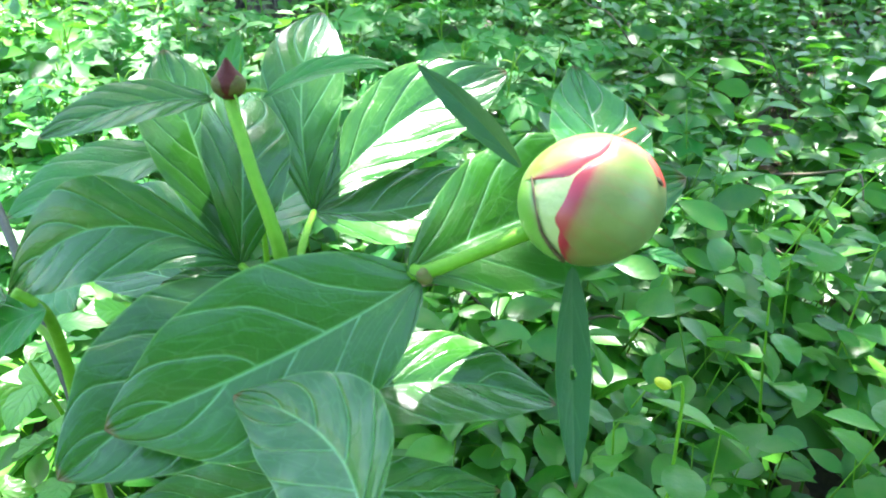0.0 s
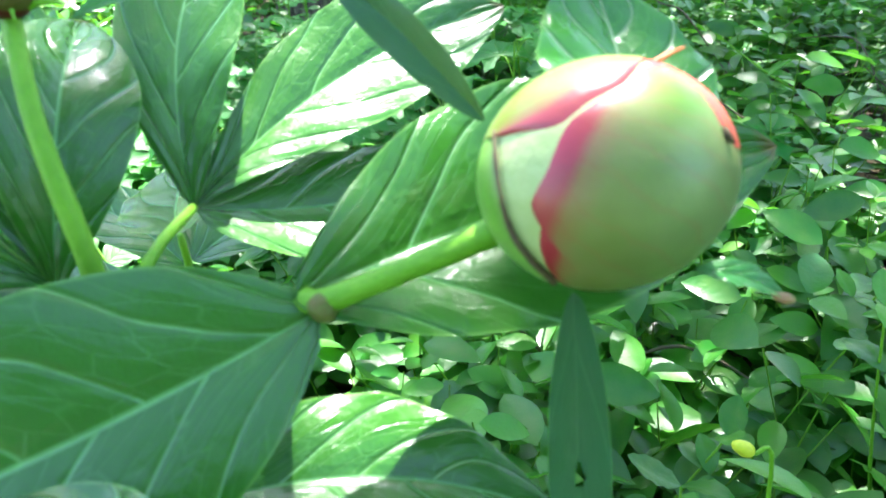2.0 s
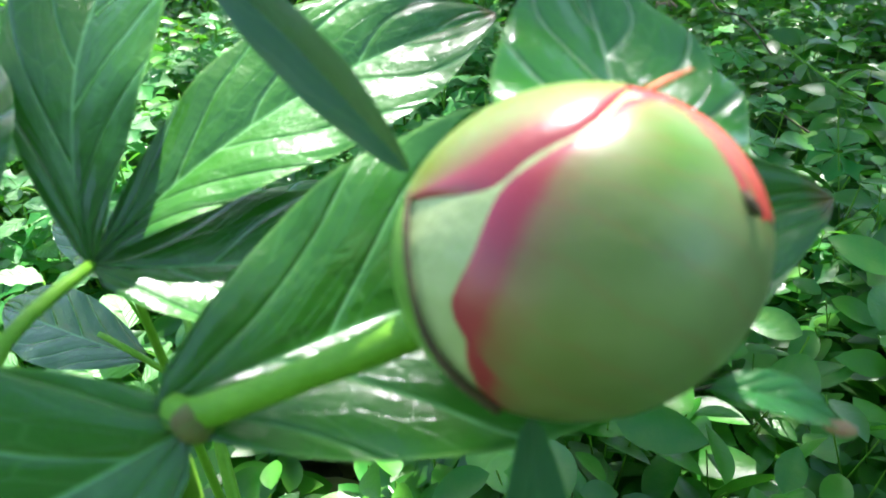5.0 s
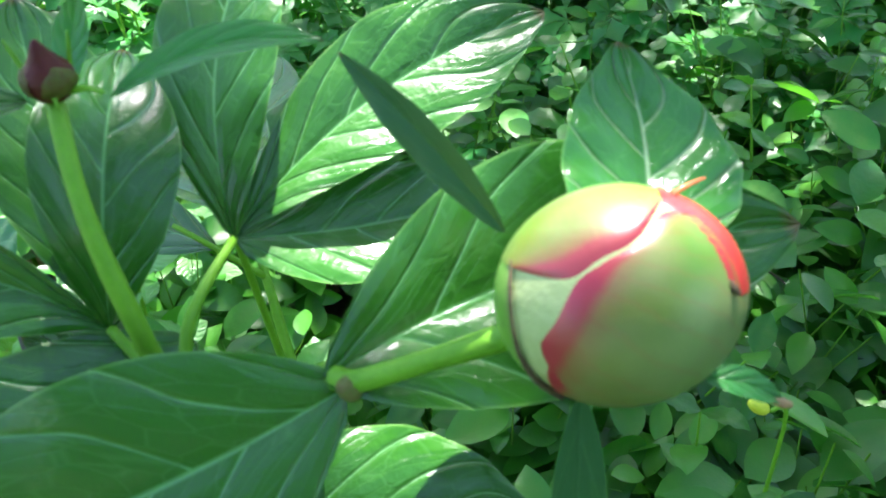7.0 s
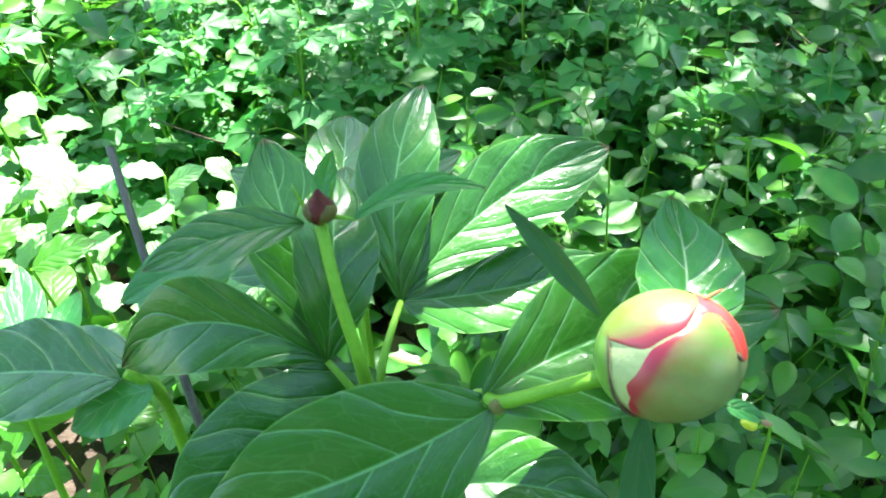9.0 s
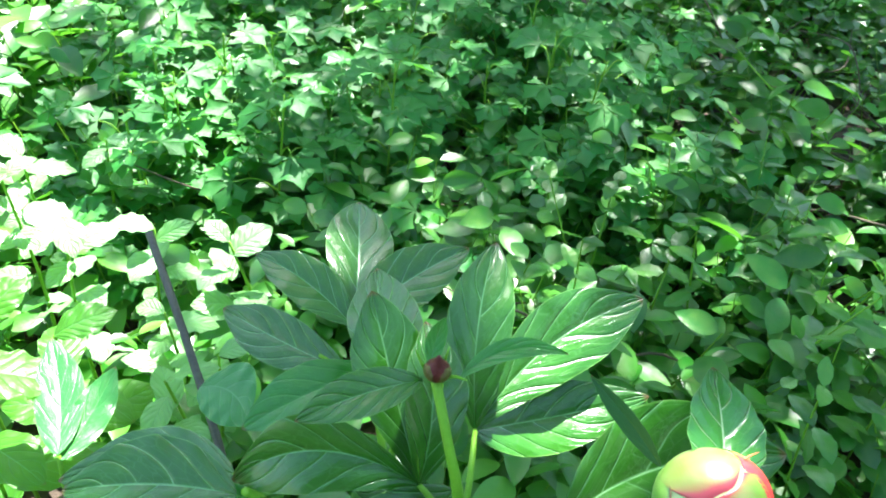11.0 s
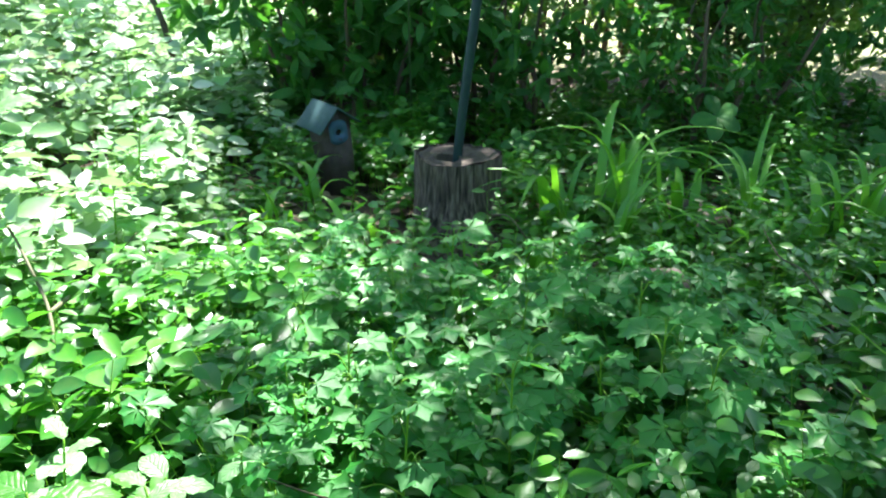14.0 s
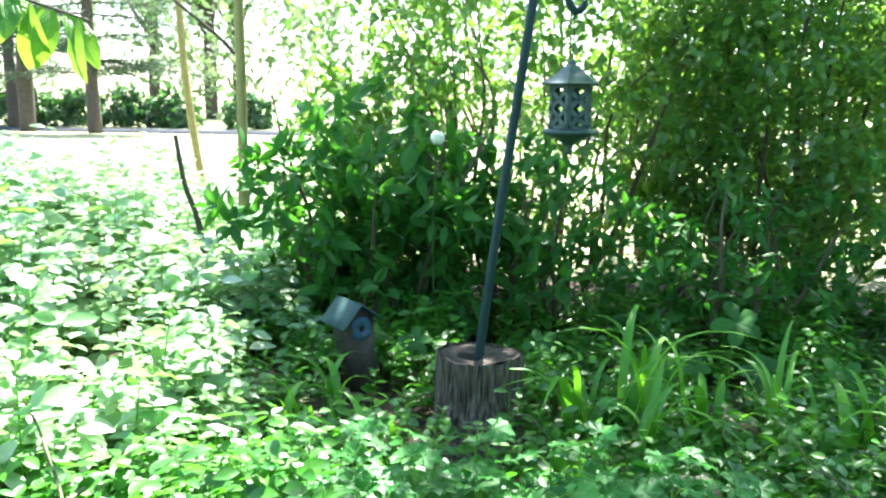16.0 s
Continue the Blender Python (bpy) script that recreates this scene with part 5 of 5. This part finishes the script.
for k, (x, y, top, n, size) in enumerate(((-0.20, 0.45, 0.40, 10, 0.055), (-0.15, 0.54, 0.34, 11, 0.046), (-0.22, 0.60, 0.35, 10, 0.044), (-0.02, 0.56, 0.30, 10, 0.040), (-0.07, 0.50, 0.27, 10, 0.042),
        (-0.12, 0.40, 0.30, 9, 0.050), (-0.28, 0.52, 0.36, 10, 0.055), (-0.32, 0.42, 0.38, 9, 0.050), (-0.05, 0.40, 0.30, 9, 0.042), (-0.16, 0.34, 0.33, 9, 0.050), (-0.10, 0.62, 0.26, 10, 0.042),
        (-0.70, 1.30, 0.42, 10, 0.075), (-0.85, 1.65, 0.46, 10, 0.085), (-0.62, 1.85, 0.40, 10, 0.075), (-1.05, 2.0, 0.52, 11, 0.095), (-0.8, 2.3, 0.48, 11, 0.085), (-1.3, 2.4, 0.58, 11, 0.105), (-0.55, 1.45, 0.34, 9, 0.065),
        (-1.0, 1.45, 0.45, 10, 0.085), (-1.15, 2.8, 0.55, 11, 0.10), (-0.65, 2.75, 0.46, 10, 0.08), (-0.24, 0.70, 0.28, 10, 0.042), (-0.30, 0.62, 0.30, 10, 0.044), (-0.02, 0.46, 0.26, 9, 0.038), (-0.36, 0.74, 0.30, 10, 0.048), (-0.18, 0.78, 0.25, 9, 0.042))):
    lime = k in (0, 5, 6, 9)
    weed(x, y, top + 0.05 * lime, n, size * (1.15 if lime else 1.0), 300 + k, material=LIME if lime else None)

# ---- honeysuckle sprigs beside the bud ----
def sprig_kinds():
    kinds = []
    for k in range(3):
        o = big_leaf("leaf", (0, 0, 0), (0.042, 0, 0), 0.024, (0, 0, 1), VINE, arch=0.003 * (k - 0.5), fold=0.25, nu=10, nv=3, wave=0.05)
        kinds.append(o.data)
        bpy.data.objects.remove(o)
    return kinds


def sprig(x, y, top, seed, kinds):
    rng = random.Random(seed)
    root = thing("honeysuckle_sprig", (x, y, 0.0), "upright honeysuckle shoot with paired oval green leaves", "vine shoot", "honeysuckle shoots beside the peony")
    tip = Vector((rng.gauss(0, 0.05), rng.gauss(0, 0.05), top))
    part("stem", tube([(0, 0, 0), tip * 0.5 + Vector((rng.gauss(0, 0.02), rng.gauss(0, 0.02), 0)), tip], [0.0016, 0.0014, 0.0007], 6), STEM, root)
    for k in range(5):
        f = 0.45 + 0.55 * k / 4
        at = tip * f
        a = rng.uniform(0, 3.14)
        for side in (0, math.pi):
            o = new("leaf", rng.choice(kinds))
            s = (1.15 - 0.6 * max(0, f - 0.5) * 1.6) * rng.uniform(0.75, 1.15)
            o.matrix_basis = Matrix.Translation(at) @ Euler((rng.gauss(0, 0.3), rng.uniform(-0.55, 0.35), a + side + rng.gauss(0, 0.2))).to_matrix().to_4x4() @ Matrix.Scale(s, 4)
            o.parent = root


KINDS = sprig_kinds()
spots = random.Random(77)
for k in range(42):
    x, y = spots.uniform(0.29, 0.75), spots.uniform(0.10, 0.70)
    sprig(x, y, spots.uniform(0.22, 0.33) - 0.10 * max(0, x - 0.45), 500 + k, KINDS)

# ---- single things in the bed ----
def rock(name, centre, size, seed, label):
    bm = bmesh.new()
    bmesh.ops.create_icosphere(bm, subdivisions=4, radius=1.0)
    for v in bm.verts:
        k = 1 + 0.18 * noise.noise(v.co * 1.3 + Vector((seed, 0, 0))) + 0.05 * noise.noise(v.co * 4 + Vector((0, seed, 0)))
        v.co = Vector((v.co.x * size[0] * k, v.co.y * size[1] * k, v.co.z * size[2] * k)) + Vector(centre)
    return tagged(part(name, bm, plain("grey_stone", (0.035, 0.028, 0.022), (0.10, 0.08, 0.06), 14, 0.9, bumpy=0.5, dist=0.006)), label, "stone")


rock("stone", (0.75, 2.07, 0.03), (0.075, 0.11, 0.05), 2, "flat dark grey stone among the grass")
rock("stone", (0.47, 1.42, 0.09), (0.085, 0.08, 0.09), 5, "rounded grey stone half hidden by leaves")


def white_flower():
    root = thing("white_peony_flower", (-0.03, 2.72, 0.0), "round white peony bloom on a tall stem", "flower")
    bm = bmesh.new()
    rng = random.Random(3)
    for k in range(26):
        a, e = rng.uniform(0, 6.28), rng.uniform(-0.6, 1.4)
        n = Vector((math.cos(a) * math.cos(e), math.sin(a) * math.cos(e), math.sin(e)))
        m = Matrix.Translation(Vector((-0.03, 2.72, 0.745)) + n * 0.016) @ n.to_track_quat("Z", "Y").to_matrix().to_4x4() @ Matrix.Diagonal((1, 1, 0.45, 1))
        bmesh.ops.create_uvsphere(bm, u_segments=10, v_segments=6, radius=0.015, matrix=m)
    made = [part("bloom", bm, plain("white_petal", (0.72, 0.74, 0.66), (0.82, 0.82, 0.76), 60, 0.6))]
    made.append(part("stem", tube([(-0.03, 2.78, 0.0), (-0.04, 2.75, 0.4), (-0.03, 2.72, 0.735)], [0.003, 0.003, 0.002], 6), DARK_STEM))
    settle(root, made)


white_flower()


def overhanging_twig():
    root = thing("overhanging_twig", (-1.25, 1.25, 0.0), "leafy twig hanging into the sun from a sapling", "twig")
    path = [Vector(q) for q in ((-1.25, 1.25, 0.0), (-1.2, 1.24, 0.7), (-0.95, 1.22, 1.06), (-0.70, 1.22, 1.02), (-0.51, 1.22, 0.965))]
    made = [part("stem", tube(path, [0.012, 0.009, 0.006, 0.003, 0.0015], 7), TWIG)]
    rng = random.Random(9)
    for k in range(15):
        at = path[3].lerp(path[4], k / 11) if k < 11 else path[2].lerp(path[3], (k - 11) / 4)
        d = Vector((rng.uniform(-0.5, 0.8), rng.uniform(-0.5, 0.3), rng.uniform(-1.5, -0.5))).normalized()
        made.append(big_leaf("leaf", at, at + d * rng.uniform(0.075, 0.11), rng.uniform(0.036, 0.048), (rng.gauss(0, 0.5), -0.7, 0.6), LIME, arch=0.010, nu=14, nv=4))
    settle(root, made)


overhanging_twig()
SHOOT_AT = (-0.560, 1.15, 0.240)
tagged(part("bramble_shoot", tube([(-0.455, 0.90, 0.0), (-0.480, 0.96, 0.10), (-0.520, 1.06, 0.19), SHOOT_AT, (-0.610, 1.22, 0.275), (-0.680, 1.30, 0.33), (-0.80, 1.42, 0.37)], [0.0040, 0.0036, 0.0032, 0.0030, 0.0026, 0.0022, 0.0012], 8), SHOOT), "long arching olive-brown shoot in the sun", "shoot")
tagged(part("bramble_shoot", tube([SHOOT_AT, (-0.550, 1.25, 0.236), (-0.535, 1.36, 0.240), (-0.522, 1.46, 0.250)], [0.0042, 0.0036, 0.0030, 0.0012], 8), SHOOT), "pale side shoot lying over the leaves", "shoot")


# ---- five-leaved creepers in the shade ----
def creeper(x, y, top, size, seed):
    rng = random.Random(seed)
    root = thing("creeper_plant", (x, y, 0.0), "shade creeper with a rosette of five broad leaflets", "plant", "five-leaved creepers by the shrub")
    tip = Vector((x + rng.gauss(0, 0.02), y - 0.02, top))
    made = [part("stem", tube([(x, y, 0), ((x + tip.x) / 2, y, top * 0.6), tip], [0.003, 0.0025, 0.0015], 6), STEM)]
    a0 = rng.uniform(0, 6.28)
    for k in range(5):
        a = a0 + k * 1.257 + rng.gauss(0, 0.1)
        d = Vector((math.cos(a), 0.62 * math.sin(a), 0.74 * math.sin(a) + rng.uniform(-0.2, 0.05)))
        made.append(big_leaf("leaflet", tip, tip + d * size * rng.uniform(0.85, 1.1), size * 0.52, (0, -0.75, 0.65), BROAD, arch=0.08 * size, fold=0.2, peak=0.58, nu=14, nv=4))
    settle(root, made)


for k, (x, y, top, size) in enumerate(((0.86, 2.38, 0.235, 0.090), (0.92, 2.30, 0.12, 0.07), (1.10, 2.20, 0.13, 0.07), (0.72, 2.32, 0.12, 0.06), (1.35, 2.35, 0.16, 0.08), (0.30, 2.45, 0.14, 0.06), (-0.05, 2.40, 0.15, 0.06))):
    creeper(x, y, top, size, 700 + k)

# small leafy shoots at the stump's foot
for k, (x, y) in enumerate(((-0.02, 1.95), (0.05, 1.90), (0.13, 1.92), (0.20, 1.96), (0.00, 1.86), (0.10, 1.84), (0.19, 1.88), (-0.08, 2.02), (0.26, 2.05), (-0.20, 2.20), (-0.30, 2.18))):
    sprig(x, y, 0.10 + 0.015 * (k % 3), 900 + k, KINDS)

# ---- trailing stems through the vine ----
def trailing_stem(points, radius, material):
    tagged(part("trailing_stem", tube([Vector(p) for p in points], [radius] * (len(points) - 1) + [radius * 0.4], 6), material), "thin bare vine stem trailing over the leaves", "vine stem", "trailing vine stems")


spots = random.Random(91)
for k in range(64):
    x, y = (spots.uniform(0.30, 1.15), spots.uniform(0.15, 1.25)) if k < 34 else (spots.uniform(-0.5, 0.9), spots.uniform(0.7, 1.7))
    a, z = spots.uniform(0, 6.28), 0.04
    pts = []
    for j in range(6):
        pts.append((x, y, z))
        a += spots.gauss(0, 0.45)
        x, y = x + 0.07 * math.cos(a), y + 0.07 * math.sin(a)
        z = max(0.02, min(0.24, z + spots.uniform(-0.02, 0.07)))
    trailing_stem(pts, spots.uniform(0.0011, 0.0018), TWIG if k % 3 else STEM)


# a small yellow flower bud on a thin stalk
def yellow_bud():
    root = thing("yellow_flower", (0.33, 0.25, 0.0), "closed yellow flower bud on a thin green stalk", "flower")
    bm = bmesh.new()
    bmesh.ops.create_uvsphere(bm, u_segments=12, v_segments=10, radius=0.0032)
    for v in bm.verts:
        v.co.z *= 2.3 if v.co.z > 0 else 1.3
    bmesh.ops.rotate(bm, verts=bm.verts, matrix=Matrix.Rotation(radians(-55), 3, "Y"))
    bmesh.ops.translate(bm, verts=bm.verts, vec=(0.318, 0.248, 0.362))
    made = [part("bloom", bm, plain("yellow_petal", (0.50, 0.55, 0.03), (0.70, 0.70, 0.06), 90, 0.5))]
    made.append(part("stem", tube([(0.33, 0.25, 0.0), (0.336, 0.246, 0.2), (0.332, 0.249, 0.345), (0.322, 0.248, 0.359)], [0.0016, 0.0014, 0.001, 0.0009], 6), STEM))
    for k, (z, a) in enumerate(((0.20, 0.5), (0.26, 2.7), (0.30, 4.4))):
        at = Vector((0.335, 0.245, z))
        made.append(big_leaf("leaf", at, at + Vector((0.045 * math.cos(a), 0.045 * math.sin(a), 0.01)), 0.024, (0, 0, 1), VINE, arch=0.003, nu=10, nv=3))
    settle(root, made)


yellow_bud()


# ---- single plants standing out of the lobed bed ----
def lobed_kinds():
    kinds = []
    for k in range(3):
        tv, tf = LOBE
        v = tv.copy()
        v[:, 2] += (k - 1) * 0.06 * v[:, 1] ** 2 + 0.03 * np.sin(9 * v[:, 0] + k)
        o = from_arrays("leaf", v, [tuple(f) for f in tf], LOBED)
        kinds.append(o.data)
        bpy.data.objects.remove(o)
    return kinds


def lobed_plant(x, y, top, seed, kinds):
    rng = random.Random(seed)
    root = thing("lobed_plant", (x, y, float(ground_height(x, y))), "matte green plant with deeply cut five-lobed leaves", "plant", "lobed plants in the bed")
    tip = Vector((rng.gauss(0, 0.02), rng.gauss(0, 0.02), top))
    part("stem", tube([(0, 0, 0), tip * 0.6, tip], [0.0018, 0.0015, 0.001], 6), STEM, root)
    for k in range(6):
        f = 1.0 - 0.09 * k
        a = 2.4 * k + rng.uniform(-0.4, 0.4)
        out = Vector((math.cos(a), math.sin(a), 0)) * rng.uniform(0.01, 0.03) * (1 + k * 0.4)
        at = tip * f + out
        part("leaf_stalk", tube([tip * (f - 0.08), tip * f + out * 0.5, at], [0.0009, 0.0008, 0.0006], 5), STEM, root)
        o = new("leaf", rng.choice(kinds))
        o.matrix_basis = Matrix.Translation(at) @ Euler((rng.gauss(0, 0.22), rng.uniform(-0.25, 0.3), a)).to_matrix().to_4x4() @ Matrix.Scale(rng.uniform(0.032, 0.048), 4)
        o.parent = root


LOBED_KINDS = lobed_kinds()
spots = random.Random(133)
for k in range(46):
    x, y = spots.uniform(-0.22, 0.55), spots.uniform(0.80, 1.48)
    if math.hypot(x - 0.47, y - 1.40) < 0.15:
        continue
    lobed_plant(x, y, spots.uniform(0.22, 0.32), 1200 + k, LOBED_KINDS)
